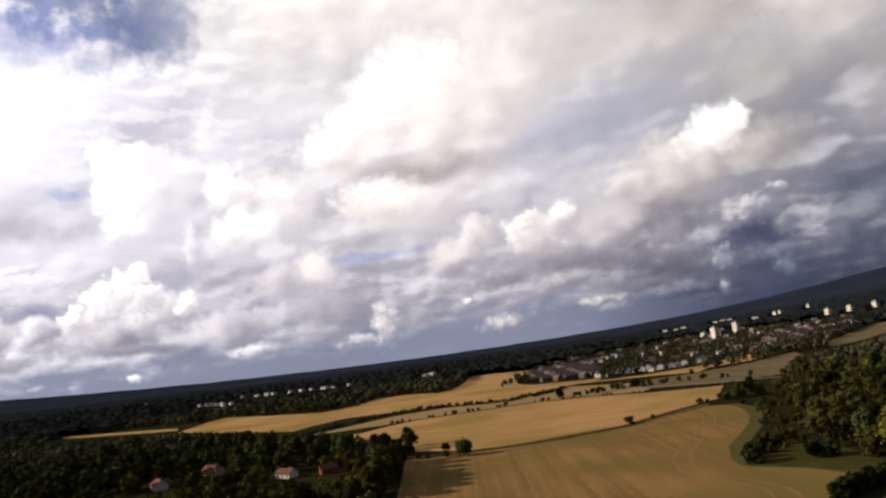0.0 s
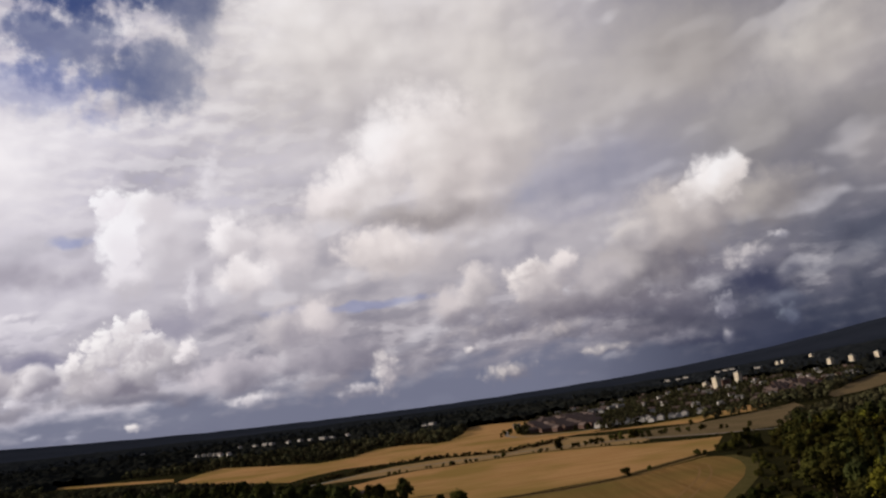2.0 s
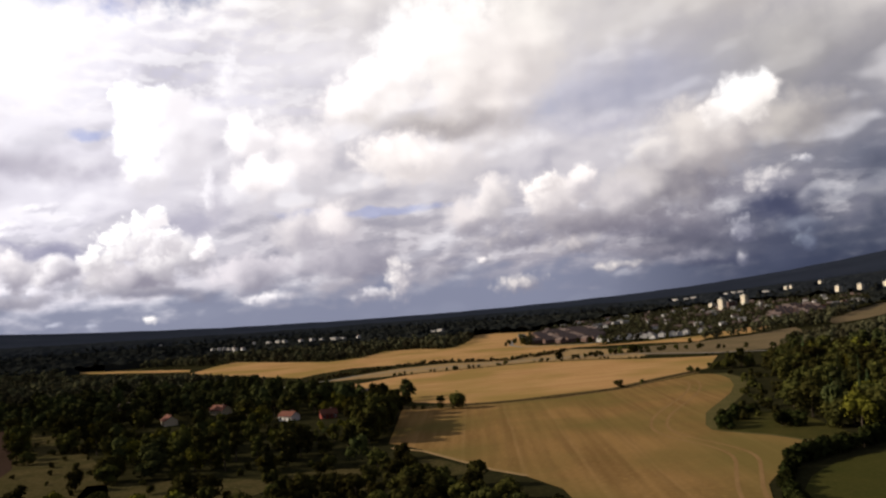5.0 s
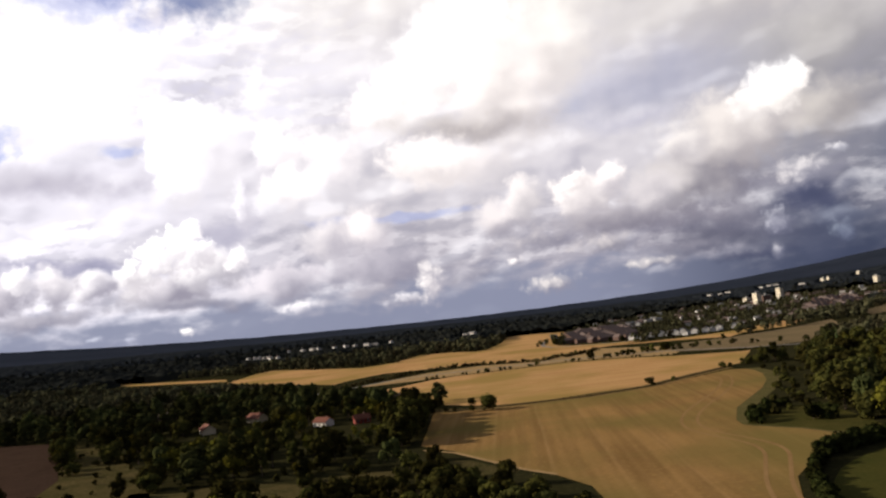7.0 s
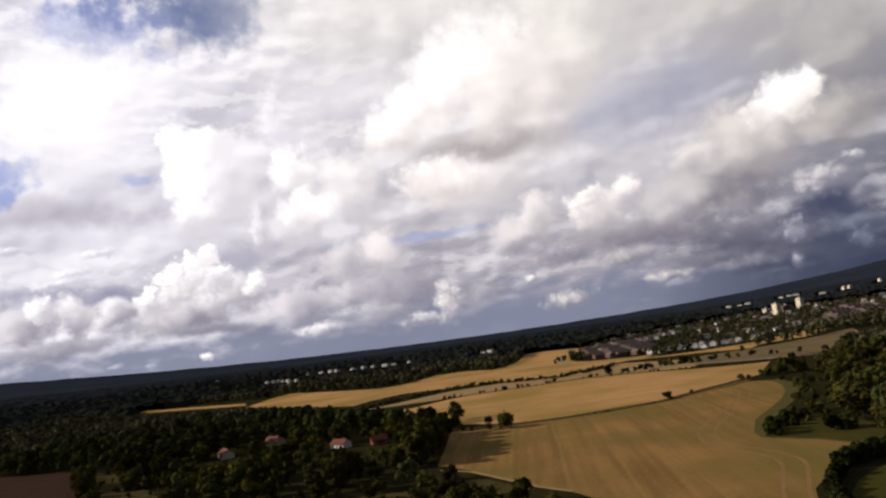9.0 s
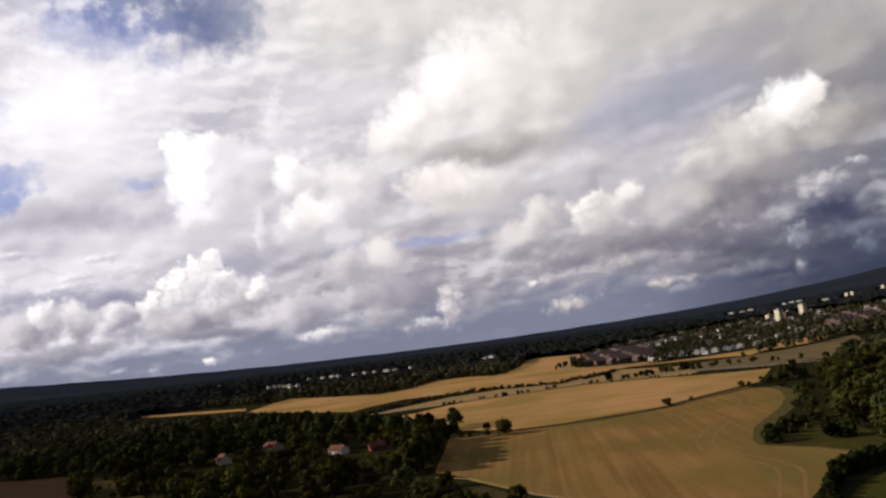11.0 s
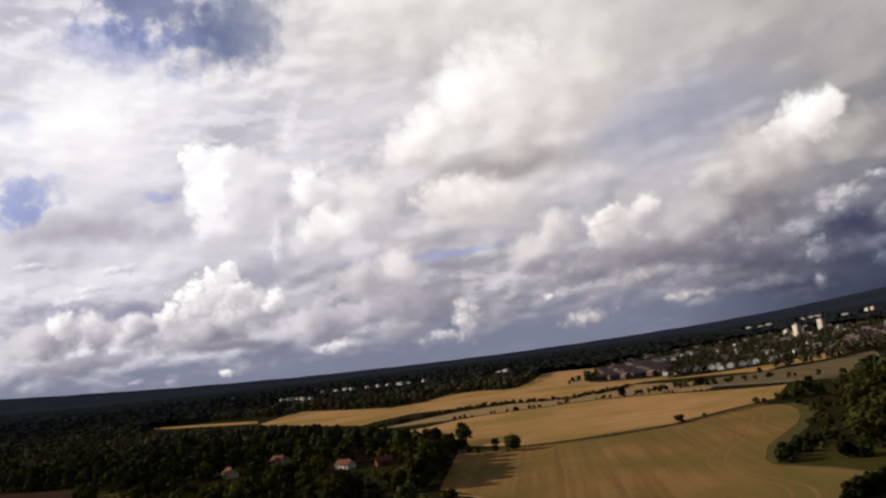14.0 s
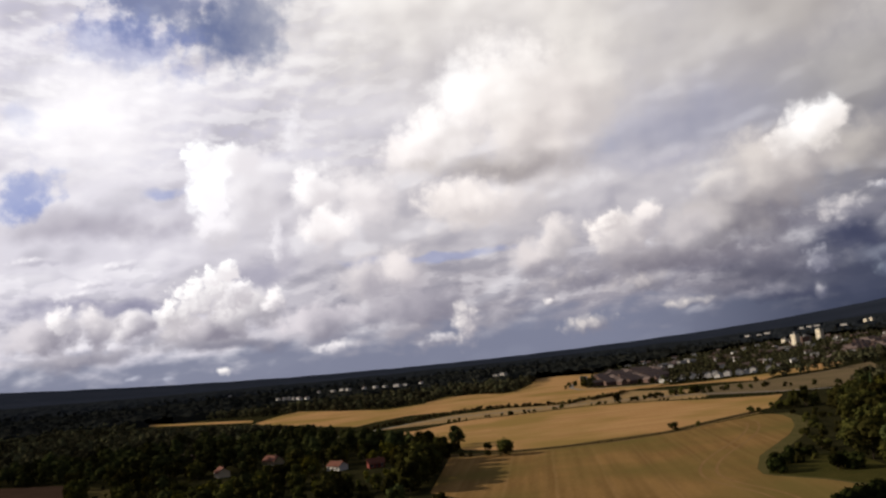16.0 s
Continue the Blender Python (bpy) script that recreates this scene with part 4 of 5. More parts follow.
def room_above(x, y):
    """How tall a tree may grow here: low in the gardens on the open side of each house."""
    room = 99.0
    for hx, hy in HOUSE_SPOTS:
        r = math.hypot(hx, hy)
        ahead = r - (x * hx + y * hy) / r
        side = abs(x * hy - y * hx) / r
        if side < 13.0 and -8.0 < ahead < 115.0:
            room = min(room, 0.6 + max(ahead, 0.0) * 0.085)
    return room


SEEN_FROM = [-25.0, -23.9, -20.4, -18.5, -16.6, -13.9, -12.7, -10.7, -8.7, -7.1, -5.1, -1.0]      # degrees across, and where the open fields begin behind the trees
SEEN_AT = [1500.0, 1464.0, 1300.0, 1215.0, 1175.0, 1040.0, 1000.0, 910.0, 830.0, 805.0, 735.0, 740.0]


def skyline_room(x, y):
    """How tall the trees grow in front of the road and the far fields."""
    a, r = math.degrees(math.atan2(x, y)), math.hypot(x, y)
    if a > 24.5 and r > 330.0:
        reach = float(np.interp(a, [25.6, 27.0, 28.4, 30.2, 31.5, 36.0], [1040.0, 1092.0, 1151.0, 1224.0, 1345.0, 1600.0]))
        if r < reach:
            return 65.0 * max(1.0 - r / reach, 0.02)
    if -24.5 < a < -1.0 and r > 420.0:
        reach = float(np.interp(a, SEEN_FROM, SEEN_AT))
        if r < reach + (170.0 if a < -10.0 else 330.0):
            return 65.0 * max(1.0 - r / reach, 0.02)
    return 99.0


def near_house(x, y):
    return room_above(x, y) < 3.4


taken = {}


def free_spot(x, y, gap_):
    key = (int(x // 12), int(y // 12))
    for i in (-1, 0, 1):
        for j in (-1, 0, 1):
            for (px_, py_) in taken.get((key[0] + i, key[1] + j), ()):
                if (px_ - x) ** 2 + (py_ - y) ** 2 < gap_ * gap_:
                    return False
    taken.setdefault(key, []).append((x, y))
    return True


# lone trees and the bushes of the field edges
plant(OAKS[:1], 18, 496, 1.0, "lone dark green tree on the edge of the stubble", "field trees")
plant(OAKS[1:2], 7, 498, 0.72, "small dark tree beside a larger one at the field's edge", "field trees")
plant(BUSHES, -10, 508, 0.9, "", "field bushes")
plant(BUSHES, -4, 507, 0.8, "", "field bushes")
plant(BUSHES[:1], 130, 529, 1.6, "dark round bush on the ditch bank", "field bushes")
plant(BUSHES, 149, 541, 0.8, "", "field bushes")
plant(BUSHES, 199, 584, 1.2, "", "field bushes")
plant(BUSHES, 205, 586, 1.0, "", "field bushes")
TUFTS, HEDGEROW = [], []
for (x, y) in along(DITCH, 2.2):
    if rng.random() < 0.85:
        TUFTS.append((x + rng.uniform(-2, 2), y + rng.uniform(-1.5, 1.5), rng.uniform(0.14, 0.34)))
HEDGE_SOUTH = [(-40, 768), (-5, 785), (51, 789), (110, 799), (163, 777), (208, 737), (252, 711), (300, 700)]
for k, (x, y) in enumerate(along(HEDGE_SOUTH, 4.5)):
    if noise.noise((x / 16.0, y / 16.0, 2.0)) > (0.02 if x < 110 else -0.1):
        plant(BUSHES, x + rng.uniform(-2, 2), y + rng.uniform(-1, 1), rng.uniform(0.55, 1.1) if x < 110 else rng.uniform(0.35, 0.7), "", "hedge bushes by the road")
ROAD_BUSHES = [(120, 797, 1.0), (126, 796, 0.9), (153, 795, 1.3), (157, 796, 1.4), (166, 799, 1.3), (172, 801, 1.6), (178, 801, 1.7), (183, 803, 1.5), (196, 811, 1.7), (201, 812, 1.6),
               (208, 818, 2.0), (216, 810, 2.3), (221, 811, 2.2), (227, 806, 1.6), (233, 804, 1.5), (246, 808, 1.3), (252, 812, 1.4), (262, 800, 1.5), (272, 800, 1.1), (283, 790, 1.7),
               (297, 777, 1.2), (302, 775, 0.9), (319, 762, 1.3)]
for (x, y, size) in ROAD_BUSHES:
    plant(BUSHES, x, y, size, "large rounded bush in the roadside hedge", "hedge bushes by the road")
for (x, y) in along([(120, 862), (134, 876), (146, 886), (156, 898), (170, 922)], 2.6):
    HEDGEROW.append((x + rng.uniform(-3, 3), y + rng.uniform(-3, 3), rng.uniform(0.6, 1.2)))
plant(OAKS[2:3], 140, 805, 0.85, "upright tree in the roadside hedge", "hedge trees")
plant(OAKS, 232, 838, 0.55, "", "hedge trees")
plant(OAKS, 300, 866, 0.55, "", "hedge trees")
HEDGE_NORTH = [(-116, 790), (-76, 840), (-40, 885), (-18, 905), (28, 893), (60, 868), (94, 846), (120, 880), (150, 900)]
for k, (x, y) in enumerate(along(HEDGE_NORTH, 2.6)):
    if rng.random() < 0.95:
        HEDGEROW.append((x + rng.uniform(-2.5, 2.5), y + rng.uniform(-2.5, 2.5), rng.uniform(0.6, 1.2)))
for (x, y, size) in [(216, 590, 0.45), (222, 592, 0.6), (228, 590, 0.75), (234, 591, 0.95), (240, 589, 1.25), (243, 594, 1.35), (236, 600, 0.8), (247, 590, 0.9), (252, 600, 0.6)]:
    free_spot(x, y, 1)
    plant(OAKS if size < 1.2 else BIRCHES, x, y, size if size < 1.2 else size * 0.75, "", "clump at the field's corner")
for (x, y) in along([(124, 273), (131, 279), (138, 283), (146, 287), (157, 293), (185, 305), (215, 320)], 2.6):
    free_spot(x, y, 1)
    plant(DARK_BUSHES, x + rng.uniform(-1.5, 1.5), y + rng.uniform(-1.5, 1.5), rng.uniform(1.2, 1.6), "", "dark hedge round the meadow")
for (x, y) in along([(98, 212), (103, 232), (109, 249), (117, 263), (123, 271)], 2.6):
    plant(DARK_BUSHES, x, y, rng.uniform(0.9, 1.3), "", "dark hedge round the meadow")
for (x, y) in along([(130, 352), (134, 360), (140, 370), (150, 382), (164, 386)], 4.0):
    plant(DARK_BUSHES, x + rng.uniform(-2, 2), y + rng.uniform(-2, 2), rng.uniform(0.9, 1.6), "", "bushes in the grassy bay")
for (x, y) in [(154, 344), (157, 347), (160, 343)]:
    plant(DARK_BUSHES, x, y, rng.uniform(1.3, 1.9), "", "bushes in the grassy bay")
EDGE_SCRUB = [(216, 568), (200, 485), (176, 445), (150, 404), (136, 372), (150, 362), (180, 390), (216, 470), (245, 540), (250, 580)]
for _ in range(190):
    x, y = rng.uniform(134, 250), rng.uniform(358, 565)
    if not inside(x, y, EDGE_SCRUB):
        continue
    plant(BUSHES, x, y, rng.uniform(0.5, 1.2), "", "bushes along the wood's edge")

# the wood beside the field, and the nearest of the trees round the houses, one by one
EAST_WOOD = [(172, 322), (174, 350), (180, 388), (198, 432), (222, 490), (242, 535), (258, 582), (285, 620), (330, 640), (430, 600), (330, 420), (270, 330), (215, 322), (180, 318)]
SOUTH_WOOD = [(-120, 345), (-64, 342), (-62, 306), (-28, 308), (-20, 336), (-10, 322), (2, 303), (12, 290), (28, 262), (34, 240), (34, 205), (-120, 205)]

count = 0
for _ in range(6000):
    x, y = rng.uniform(150, 330), rng.uniform(312, 600)
    if count >= 200:
        break
    if inside(x, y, EAST_WOOD) and not on_open_land(x, y) and free_spot(x, y, 6.0):
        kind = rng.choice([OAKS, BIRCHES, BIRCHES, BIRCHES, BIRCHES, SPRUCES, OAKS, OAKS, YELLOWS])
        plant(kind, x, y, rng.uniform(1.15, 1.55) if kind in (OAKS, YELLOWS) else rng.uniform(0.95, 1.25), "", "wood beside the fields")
        count += 1
for (x, y) in along([(-30, 396), (-29, 420), (-28, 450), (-29, 480), (-33, 515), (-38, 545)], 8.5):
    free_spot(x, y, 1)
    plant(OAKS, x + rng.uniform(-3, 2), y, rng.uniform(1.3, 1.6) if y < 500 else rng.uniform(0.7, 0.9), "", "trees round the houses")
count = 0
for _ in range(12000):
    if count >= 290:
        break
    x, y = rng.uniform(-300, 36), rng.uniform(215, 545)
    if x > -14 and not inside(x, y, SOUTH_WOOD) or on_open_land(x, y) or near_house(x, y):
        continue
    if y < 330 and rng.random() < 0.35:
        continue
    if free_spot(x, y, 9.5):
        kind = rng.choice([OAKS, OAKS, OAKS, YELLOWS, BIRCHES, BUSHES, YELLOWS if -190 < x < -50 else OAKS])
        if x > -60 and y < 400:
            kind = rng.choice([OAKS, OAKS, BUSHES])
        size = rng.uniform(0.75, 1.25) if x < -60 or y > 400 else rng.uniform(0.6, 0.9)
        tall = 4.0 if kind is BUSHES else 16.0 if kind is BIRCHES else 11.5
        size = min(size, min(room_above(x, y), skyline_room(x, y)) / tall)
        if size > 0.25:
            plant(kind, x, y, size, "", "trees round the houses")
            count += 1
for _ in range(1100):
    x, y = rng.uniform(-60, 36), rng.uniform(222, 350)
    if inside(x, y, SOUTH_WOOD) and free_spot(x, y, 5.6):
        plant(rng.choice([OAKS, OAKS, BUSHES]) if x < 14 else BUSHES, x, y, rng.uniform(0.55, 0.95) if x < 0 else rng.uniform(0.45, 0.75), "", "thicket at the field's near corner")
for _ in range(190):
    x, y = rng.uniform(-290, -58), rng.uniform(298, 560)
    if (inside(x, y, SCRUB) or inside(x, y, GLADE)) and free_spot(x, y, 6.0):
        plant(rng.choice([OAKS, BUSHES, BUSHES]), x, y, rng.uniform(0.5, 1.0), "", "shrubs in the dry clearing")


def scatter(name, spots, shapes, mat, label, tall):
    """One mesh of many crowns: shapes are (verts, faces), spots (x, y, size)."""
    all_v, all_f, tones, off = [], [], [], 0
    prepared = [(np.array([tuple(v) for v in vs], dtype=float), fs) for vs, fs in shapes]
    for x, y, s in spots:
        v, f = prepared[rng.randrange(len(prepared))]
        a = rng.uniform(0, 6.283)
        c, sn = math.cos(a), math.sin(a)
        h = s * rng.uniform(0.8, 1.25)
        w = np.empty_like(v)
        w[:, 0] = x + (v[:, 0] * c - v[:, 1] * sn) * s
        w[:, 1] = y + (v[:, 0] * sn + v[:, 1] * c) * s
        w[:, 2] = lift(x, y) - 0.3 + v[:, 2] * h
        all_v.append(w)
        tones.append(np.full(len(v), rng.random()))
        all_f += [tuple(i + off for i in q) for q in f]
        off += len(v)
    verts = np.concatenate(all_v)
    me = bpy.data.meshes.new(name)
    me.from_pydata(verts.tolist(), [], all_f)
    me.attributes.new("tone", "FLOAT", "POINT").data.foreach_set("value", np.concatenate(tones))
    me.materials.append(mat)
    me.polygons.foreach_set("use_smooth", [tall > 20] * len(me.polygons))
    me.update()
    return tagged(new(name, me), label, "woodland", kind="stuff")


low_rng = random.Random(17)
low_shapes = [crown_mesh(low_rng, broadleaf_lobes(low_rng, 3.6, 2.6, 0.0, 4), 26, 0.45) for _ in range(4)]
scatter("hedgerow", HEDGEROW, low_shapes, M_LEAF_HEDGE, "continuous brownish green hedge along the far field", 3.0)
scatter("ditch_growth", TUFTS, low_shapes, M_LEAF_HEDGE, "low brownish shrubs and tall weeds in the ditch", 2.0)


def woodland_spots(r0, r1, spread, tight, grow, keep):
    spots = []
    tries = int((r1 * r1 - r0 * r0) * radians(2 * spread) / 2 / (tight * tight) * 2.0)
    for _ in range(tries):
        r = math.sqrt(rng.uniform(r0 * r0, r1 * r1))
        a = radians(rng.uniform(-spread, spread) + 1.0)
        x, y = r * math.sin(a), r * math.cos(a)
        if on_open_land(x, y) or near_house(x, y) or not keep(x, y):
            continue
        if free_spot(x, y, tight):
            size = grow * rng.uniform(0.7, 1.15) * (0.55 if inside(x, y, SUBURB) else 1.0)
            size = min(size, min(room_above(x, y), skyline_room(x, y)) / 13.5)
            if size > 0.3:
                spots.append((x, y, size))
    return spots


SUBURB = [(130, 1060), (300, 985), (420, 1010), (520, 1120), (900, 1500), (1100, 1900), (800, 2200), (500, 1900), (260, 1600), (160, 1400)]
frand = random.Random(5)
mid_shapes = [crown_mesh(frand, broadleaf_lobes(frand, 11.5, 5.6, 0.08, 6), 40, 0.7) for _ in range(6)]
mid_shapes += [crown_mesh(frand, [(0, 0, 3.5, 2.8), (0.4, 0, 7.0, 2.4), (0, 0.2, 10.5, 1.7)], 34, 0.8)]


def keep_mid(x, y):
    if inside(x, y, SUBURB):
        return rng.random() < 0.72
    if -60 < x < 330 and 690 < y < 960:
        return False
    return True


near_mass = woodland_spots(300, 760, 44, 11.0, 1.5, lambda x, y: (x < -14 or inside(x, y, EAST_WOOD)) and keep_mid(x, y))
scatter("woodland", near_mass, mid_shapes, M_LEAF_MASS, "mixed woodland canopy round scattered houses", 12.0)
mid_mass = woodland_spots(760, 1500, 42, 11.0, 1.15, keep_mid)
scatter("woodland", mid_mass, [crown_mesh(frand, broadleaf_lobes(frand, 11.5, 6.0, 0.08, 3), 22, 1.15) for _ in range(5)], M_LEAF_MID_HAZE, "dense dark woodland beyond the fields", 12.0)


FAR_BLOCKS = [(-509, 1906), (-490, 1890), (-472, 1872), (-455, 1850), (-437, 1825), (-840, 2525), (-405, 1770), (-419, 1759), (-454, 2121), (-411, 2101), (-381, 2085), (-363, 2068), (-314, 2029), (-285, 2037), (-259, 2027), (-221, 1981), (-199, 1976), (-160, 1984),
              (32, 1950), (50, 1962), (971, 2885), (1006, 2867), (1051, 2910), (1175, 2904), (1219, 2940), (1243, 2936), (1215, 2655)]
FAR_CLEAR = FAR_BLOCKS + [(745, 1943), (696, 1755), (825, 1932), (1296, 2670), (1325, 2690), (1465, 2752), (1163, 2098), (1211, 2072), (1265, 2040)]


def canopy_height(x, y):
    """Top of the distant forest above the land: stands of unlike age, low in front of the far blocks."""
    far = min(max((math.hypot(x, y) - 2300.0) / 1400.0, 0.0), 1.0)      # even-aged plantations on the ridges
    h = 10.0 + (5.0 - 1.5 * far) * noise.noise((x / 160.0, y / 220.0, 3.0)) + (6.5 - 5.6 * far) * noise.noise((x / 30.0, y / 45.0, 0.0)) + (5.5 - 4.9 * far) * noise.noise((x / 12.0, y / 22.0, 7.0))
    for bx, by in FAR_CLEAR:
        if abs(x - bx * y / by) < 24.0 and -420.0 < y - by < 25.0:
            h = min(h, 1.0 + max(by - y, 0.0) * 0.03)
    return h


def build_canopy(r0, r1, a0, a1, rings, spokes, name, label, mat):
    vs, index = [], {}
    for j in range(rings + 1):
        r = r0 * (r1 / r0) ** (j / rings)
        for i in range(spokes + 1):
            a = radians(a0 + (a1 - a0) * (i + 0.37 * (j % 2)) / spokes)
            x, y = r * math.sin(a), r * math.cos(a)
            h = -0.5 if j == 0 and r0 < 2000 else canopy_height(x, y)
            vs.append((x, y, lift(x, y) + h))
    fs = []
    for j in range(rings):
        for i in range(spokes):
            q = j * (spokes + 1) + i
            c = vs[q]
            if inside(c[0], c[1], SUBURB) or on_open_land(c[0], c[1]):
                continue
            fs.append((q, q + 1, q + spokes + 2, q + spokes + 1))
    me = mesh_of(name, vs, fs, mat, r0 > 3000)
    if me.polygons[len(me.polygons) // 2].normal.z < 0:
        me.flip_normals()
    return tagged(new(name, me), label, "woodland", kind="stuff")


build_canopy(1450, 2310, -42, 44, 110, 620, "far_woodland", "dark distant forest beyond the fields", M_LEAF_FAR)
build_canopy(2300, 3310, -42, 44, 80, 560, "far_woodland", "dark forest on the far slopes, slight haze put into its colour", M_FOREST_PART_HAZE)
build_canopy(3300, 4890, -42, 44, 70, 480, "far_woodland", "forest reaching the horizon, bluish haze put into its colour", M_FOREST_HAZE)
edge_mass = woodland_spots(1450, 2500, 40, 24.0, 1.15, lambda x, y: not inside(x, y, SUBURB) and rng.random() < 0.6 and not any(abs(x - bx * y / by) < 24 and -420 < y - by < 25 for bx, by in FAR_CLEAR))
scatter("woodland", edge_mass, [crown_mesh(frand, broadleaf_lobes(frand, 14.5, 6.0, 0.2, 2), 14, 1.5) for _ in range(4)], M_LEAF_FAR, "taller trees standing out of the distant forest", 12.0)
town_mass = woodland_spots(1500, 2250, 36, 13.0, 1.2, lambda x, y: inside(x, y, SUBURB) and rng.random() < 0.7)
scatter("woodland", town_mass, [crown_mesh(frand, broadleaf_lobes(frand, 11.5, 6.0, 0.08, 2), 14, 1.5) for _ in range(4)], M_LEAF_MID_HAZE, "garden trees between the suburban houses", 12.0)


# ---------------------------------------------------------------- houses
def make_house(name, w, d, h, rise, wall_mat, roof_mat, label, chimney=True, storeys=1, framed=True):
    """A gabled house along x: walls, overhanging roof, windows with frames, door, chimney."""
    root = new(name)
    vs = [(-w / 2, -d / 2, -0.4), (w / 2, -d / 2, -0.4), (w / 2, d / 2, -0.4), (-w / 2, d / 2, -0.4), (-w / 2, -d / 2, h), (w / 2, -d / 2, h), (w / 2, d / 2, h), (-w / 2, d / 2, h),
          (-w / 2, 0, h + rise), (w / 2, 0, h + rise)]
    fs = [(3, 2, 1, 0), (0, 1, 5, 4), (2, 3, 7, 6), (1, 2, 6, 9, 5), (3, 0, 4, 8, 7)]
    part("wall", mesh_of("wall", vs, fs, wall_mat), root)
    o, t = 0.6, 0.25
    k = rise / (d / 2)
    vs, fs = [], []
    for s in (-1, 1):
        b = len(vs)
        y1, z1 = s * (d / 2 + o), h - o * k
        for x in (-w / 2 - o, w / 2 + o):
            vs += [(x, 0, h + rise + 0.02), (x, y1, z1 + 0.02), (x, y1, z1 + t), (x, 0, h + rise + t)]
        fs += [tuple(b + i for i in f) for f in ((0, 1, 2, 3), (7, 6, 5, 4), (3, 2, 6, 7), (1, 0, 4, 5), (2, 1, 5, 6))]
    part("roof", mesh_of("roof", vs, fs, roof_mat), root)
    if chimney:
        v, f = boxes([(w * 0.18, 0.3, h + rise * 0.5, w * 0.18 + 0.9, 1.1, h + rise + 1.0)])
        part("chimney", mesh_of("chimney", v, f, M_BRICK), root)
    wv, wf = boxes([(-0.65, -0.05, -0.7, 0.65, 0.05, 0.7)])
    win = mesh_of("window", wv, wf, M_GLASS)
    fv, ff = boxes([(-0.77, -0.03, -0.82, -0.65, 0.08, 0.82), (0.65, -0.03, -0.82, 0.77, 0.08, 0.82), (-0.65, -0.03, 0.7, 0.65, 0.08, 0.82), (-0.65, -0.03, -0.82, 0.65, 0.08, -0.7)])
    wfm = mesh_of("window_frame", fv, ff, M_WHITE)
    n = max(3, int(w / 3.2)) if framed else max(3, int(w / 6.0))
    for st in range(storeys):
        z = 1.5 + st * 2.8
        for i in range(n):
            x = -w / 2 + w * (i + 0.5) / n
            for s in (-1, 1):
                if st == 0 and i == n // 2 and s == -1:
                    v, f = boxes([(x - 0.5, -d / 2 - 0.06, 0.0, x + 0.5, -d / 2 + 0.02, 2.1)])
                    part("door", mesh_of("door", v, f, M_TILE_DARK), root)
                    continue
                a = part("window", win, root)
                a.matrix_basis = pose(x, s * (d / 2 + 0.02), z)
                if framed:
                    part("window_frame", wfm, a)
    return tagged(root, label, "house")


def set_thing(src, x, y, turn, label="", group="", sink=0.0):
    return tagged(copy_thing(src, pose(x, y, lift(x, y) - sink, 0, 0, turn)), label, group=group)


H_LONG = make_house("house", 15.0, 8.5, 3.4, 3.0, M_CREAM, M_TILE, "pale house with a clay red roof among trees")
H_WHITE = make_house("house", 12.0, 7.5, 3.2, 2.4, M_WHITE, M_TILE, "white house with a red tiled roof")
H_RED = make_house("house", 10.0, 7.0, 3.0, 2.6, M_REDWOOD, M_TILE, "red boarded house with a red roof")
H_BROWN = make_house("house", 13.0, 8.0, 3.0, 2.6, M_BRICK, M_TILE_DARK, "brown brick house with a dark roof", framed=False)
H_TWO = make_house("house", 11.0, 8.0, 5.6, 2.2, M_WHITE, M_TILE_DARK, "two storey white house with a brown roof", True, 2, framed=False)
H_ROW = make_house("terraced_house", 15.0, 8.5, 5.0, 2.8, M_BRICK, M_TILE_ROW, "brown brick terraced house with a brown roof", False, 2, framed=False)
H_SHED = make_house("apartment_block", 24.0, 10.0, 6.0, 1.2, M_CONCRETE, M_FELT, "pale low apartment block among trees", False, 2, framed=False)
H_LOWROW = make_house("terraced_house", 20.0, 8.0, 4.0, 1.6, M_CONCRETE, M_FELT, "low pale row of houses among distant trees", False, 1, framed=False)
H_GREY = make_house("house", 12.0, 8.0, 3.6, 2.4, M_WHITE, M_FELT, "white house with a grey roof", framed=False)

set_thing(H_LONG, -152, 578, -40, "", "houses among the trees")
set_thing(H_WHITE, -91, 511, -38, "", "houses among the trees")
set_thing(H_RED, -65, 505, 20, "", "houses among the trees")
set_thing(H_BROWN, -253, 669, -5, "", "houses among the trees")
set_thing(H_LONG, -177, 540, -62, "cream house half hidden by trees", "houses among the trees")
set_thing(H_TWO, -45, 592, 10, "", "houses among the trees")
set_thing(H_WHITE, -66, 613, -30, "", "houses among the trees")

# the estate of brown terraces, white rows and the scattered suburb
def terraces(region, along_deg, step, row_gap, group):
    """Parallel rows of terraced houses that fill a piece of land."""
    c, n = math.cos(radians(along_deg)), math.sin(radians(along_deg))
    mx, my = sum(p[0] for p in region) / len(region), sum(p[1] for p in region) / len(region)
    for j in range(-12, 13):
        for i in range(-12, 13):
            if (i + 2 * j) % 7 == 0:
                continue
            u, v = i * step + (j % 2) * step * 0.4, j * row_gap
            x, y = mx + u * c - v * n, my + u * n + v * c
            if inside(x, y, region):
                set_thing(H_ROW, x, y, along_deg + (90 if (i * 3 + j) % 5 == 0 else 0), "", group)


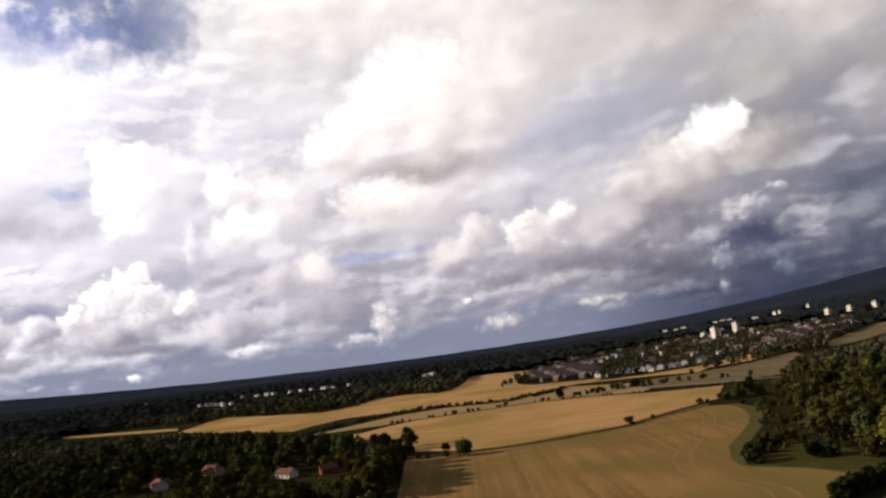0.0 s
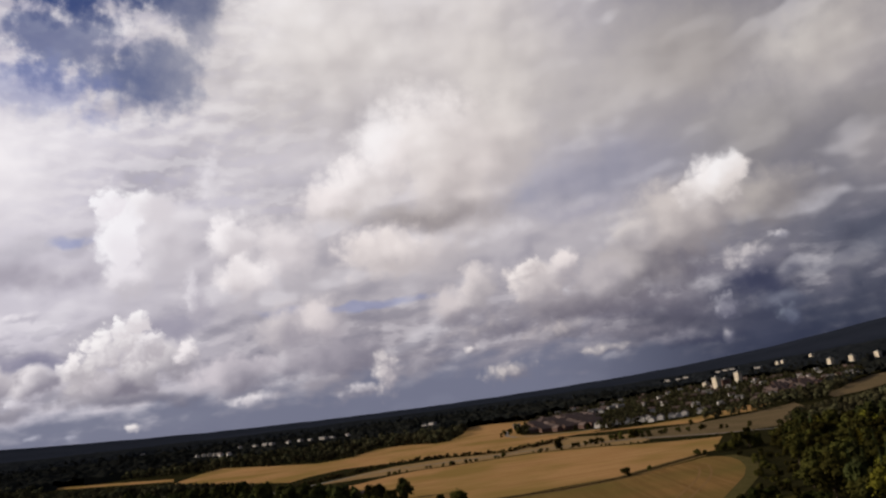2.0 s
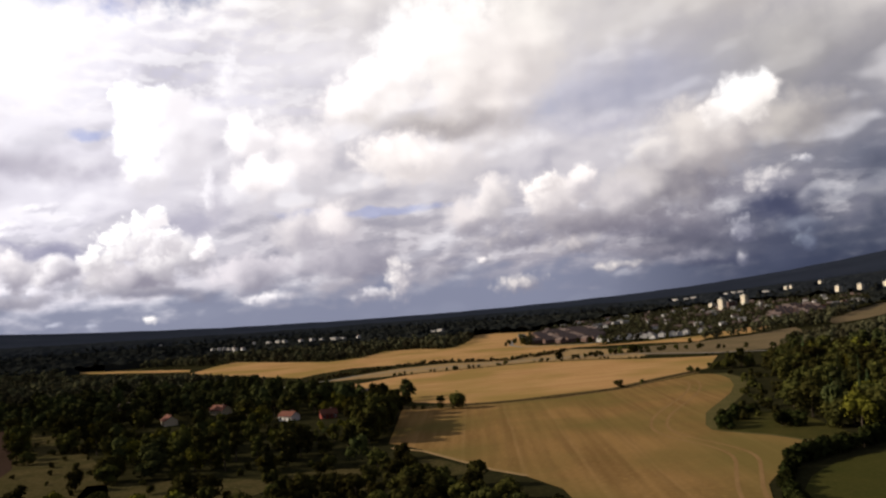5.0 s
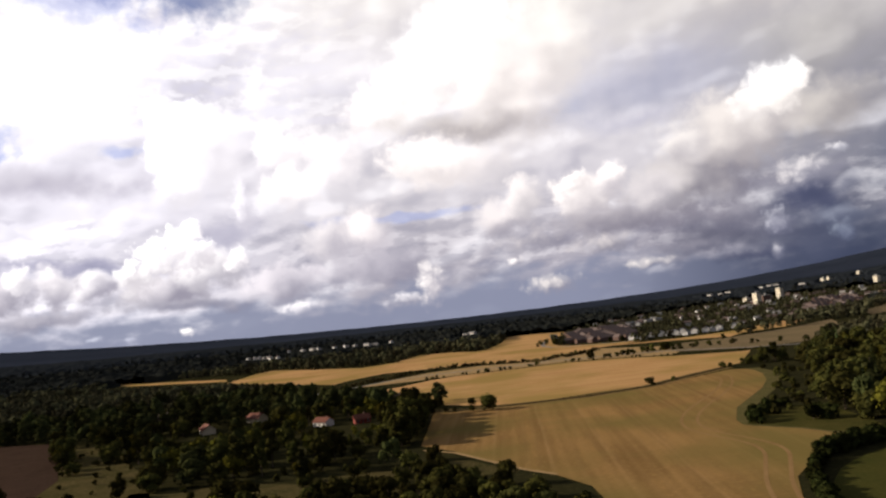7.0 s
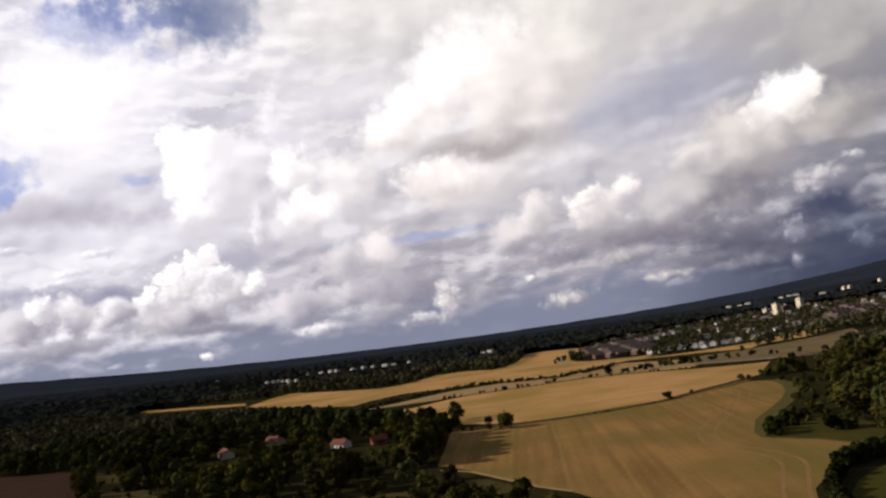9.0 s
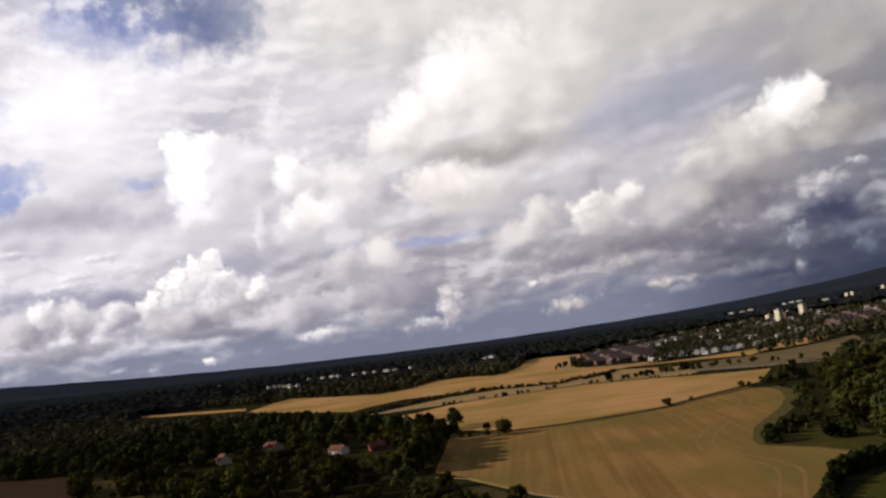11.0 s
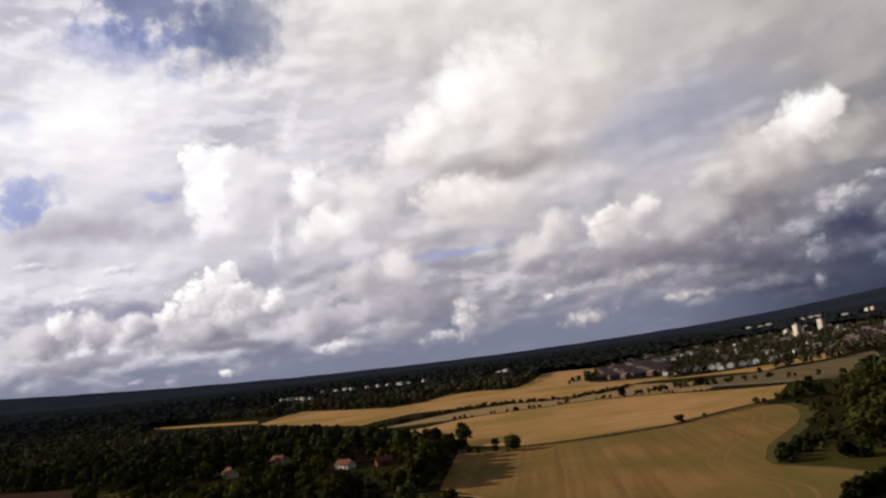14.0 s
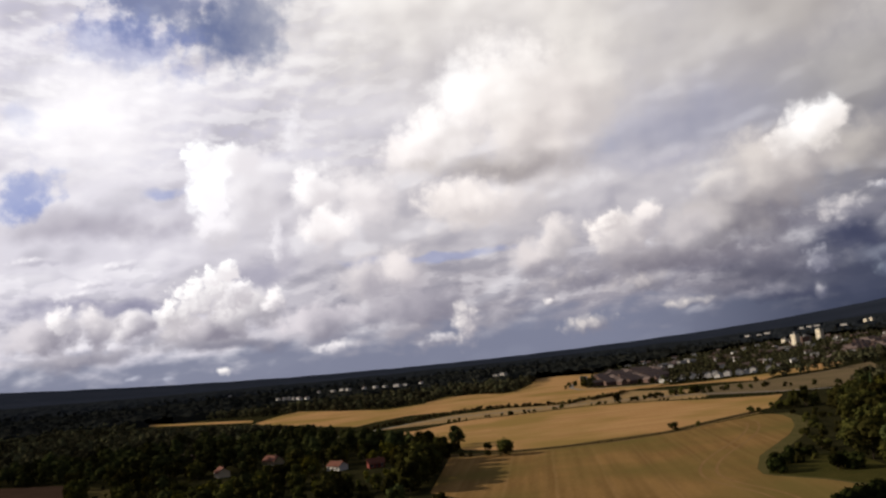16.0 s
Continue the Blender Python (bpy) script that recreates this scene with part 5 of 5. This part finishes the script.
terraces(ESTATE, 16, 17.5, 23.0, "terraces of the estate")
terraces(EAST_BROWN, 40, 19.0, 32.0, "terraces of the further estate")
for (x, y, turn) in [(765, 1441, 30), (800, 1490, 50), (871, 1563, 35), (560, 1150, 40), (640, 1222, 35)]:
    set_thing(H_LONG, x, y, turn, "cream house with a red roof beside the terraces", "houses by the further estate")
for (x, y) in [(345, 1504), (366, 1518), (388, 1532), (410, 1547)]:
    set_thing(H_LOWROW, x, y, 33, "long low white row of houses among trees", "white rows in the suburb")
WHITES = [(239, 1036), (252, 1029), (262, 1032), (281, 1049), (290, 1043), (298, 1037), (284, 1068), (300, 1062), (312, 1055), (246, 1068), (304, 1014), (320, 1028), (334, 1026), (345, 1031),
          (357, 1040), (381, 1050), (299, 1374), (319, 1398), (341, 1423), (213, 1908), (231, 1871), (268, 1921), (285, 2115), (310, 2127), (234, 1954)]
for i, (x, y) in enumerate(WHITES):
    set_thing((H_TWO, H_GREY, H_TWO)[i % 3], x, y, -128 + (i * 7) % 23, "white house at the suburb's edge", "white houses at the suburb's edge")
for (x, y) in [(-248, 478), (-240, 468), (-227, 438), (-233, 456), (-262, 556), (-250, 546), (-243, 532), (-205, 452)]:
    plant(OAKS + YELLOWS[:1], x, y, rng.uniform(1.0, 1.3), "", "trees round the ploughed field")
for (x, y, size) in [(128, 1146, 0.75), (137, 1152, 0.85), (146, 1120, 0.8), (155, 1112, 0.8), (119, 1112, 0.5), (210, 1046, 0.6), (226, 1040, 0.7)]:
    plant(OAKS, x, y, size, "garden tree beside the brown terraces", "trees of the estate")
hrng = random.Random(21)
count = 0
while count < 95:
    x, y = hrng.uniform(130, 1100), hrng.uniform(990, 2200)
    if inside(x, y, SUBURB) and not (160 < x < 360 and 1020 < y < 1270) and not inside(x, y, ESTATE) and math.hypot(x - 320, y - 1398) > 45 and not on_open_land(x, y):
        set_thing(hrng.choice([H_GREY, H_TWO, H_BROWN, H_BROWN, H_GREY, H_BROWN, H_BROWN]), x, y, hrng.uniform(-80, 10), "", "suburban houses")
        count += 1
brng = random.Random(8)
for k, (x, y) in enumerate(FAR_BLOCKS):
    src = H_SHED if k in (10, 15, 20, 22, 23, 25, 26) else brng.choice([H_LOWROW, H_TWO, H_SHED])
    set_thing(src, x, y, brng.uniform(-75, -45), "", "distant pale houses", -0.8)
for models in (OAKS, BIRCHES, SPRUCES, YELLOWS, BUSHES, DARK_BUSHES):
    for ob in models:
        for c in (ob, *ob.children_recursive):
            bpy.data.objects.remove(c)
for ob in (H_LONG, H_WHITE, H_RED, H_BROWN, H_TWO, H_ROW, H_SHED, H_GREY, H_LOWROW):
    for c in (ob, *ob.children_recursive):
        bpy.data.objects.remove(c)


def make_tower(w, d, storeys, label, wall_mat=None):
    """A flat-roofed block of flats: walls, storey bands, windows, parapet, lift house."""
    root = new("apartment_tower")
    h = storeys * 2.9
    v, f = boxes([(-w / 2, -d / 2, -1.0, w / 2, d / 2, h)])
    part("wall", mesh_of("wall", v, f, wall_mat or M_TOWER), root)
    v, f = boxes([(-w / 2 - 0.2, -d / 2 - 0.2, h, w / 2 + 0.2, d / 2 + 0.2, h + 0.9)])
    part("roof", mesh_of("roof", v, f, M_FELT), root)
    v, f = boxes([(-2.5, -2.0, h + 0.9, 2.5, 2.0, h + 3.4)])
    part("lift_house", mesh_of("lift_house", v, f, M_CONCRETE), root)
    wv, wf = boxes([(-0.9, -0.06, -0.75, 0.9, 0.06, 0.75)])
    win = mesh_of("window", wv, wf, M_GLASS)
    bv, bf = boxes([(-1.5, -1.2, -1.1, 1.5, 0.0, -0.95), (-1.5, -1.2, -0.95, 1.5, -1.1, 0.0)])
    bal = mesh_of("balcony", bv, bf, M_CONCRETE)
    for s in range(storeys):
        z = 1.6 + s * 2.9
        for x in (-w * 0.32, 0.0, w * 0.32):
            for side in (-1, 1):
                a = part("window", win, root)
                a.matrix_basis = pose(x, side * (d / 2 + 0.02), z)
        a = part("balcony", bal, root)
        a.matrix_basis = pose(w * 0.32, -d / 2, z)
        for y in (-d * 0.25, d * 0.25):
            for side in (-1, 1):
                a = part("window", win, root)
                a.matrix_basis = pose(side * (w / 2 + 0.02), y, z, 0, 0, 90)
    return tagged(root, label, "apartment building")


T_HIGH = make_tower(12.5, 14.0, 9, "white nine storey apartment tower above trees")
T_LOW = make_tower(14.0, 12.0, 4, "white four storey apartment block above trees")
T_MID = make_tower(13.0, 13.0, 6, "white six storey apartment tower above trees")
T_BROWN = make_tower(26.0, 14.0, 6, "brown brick apartment block behind white towers", M_BRICK)
for src, x, y, a in [(T_LOW, 745, 1943, 22), (T_HIGH, 696, 1755, 20), (T_BROWN, 735, 1800, 15), (T_HIGH, 825, 1932, 24), (T_LOW, 1296, 2670, 25), (T_LOW, 1325, 2690, 20),
                     (T_LOW, 1465, 2752, 22), (T_MID, 1163, 2098, 18), (T_MID, 1211, 2072, 24), (T_MID, 1265, 2040, 20), (T_LOW, 1280, 2066, 26)]:
    set_thing(src, x, y, a, "", "apartment towers")
for ob in (T_HIGH, T_LOW, T_MID, T_BROWN):
    for c in (ob, *ob.children_recursive):
        bpy.data.objects.remove(c)
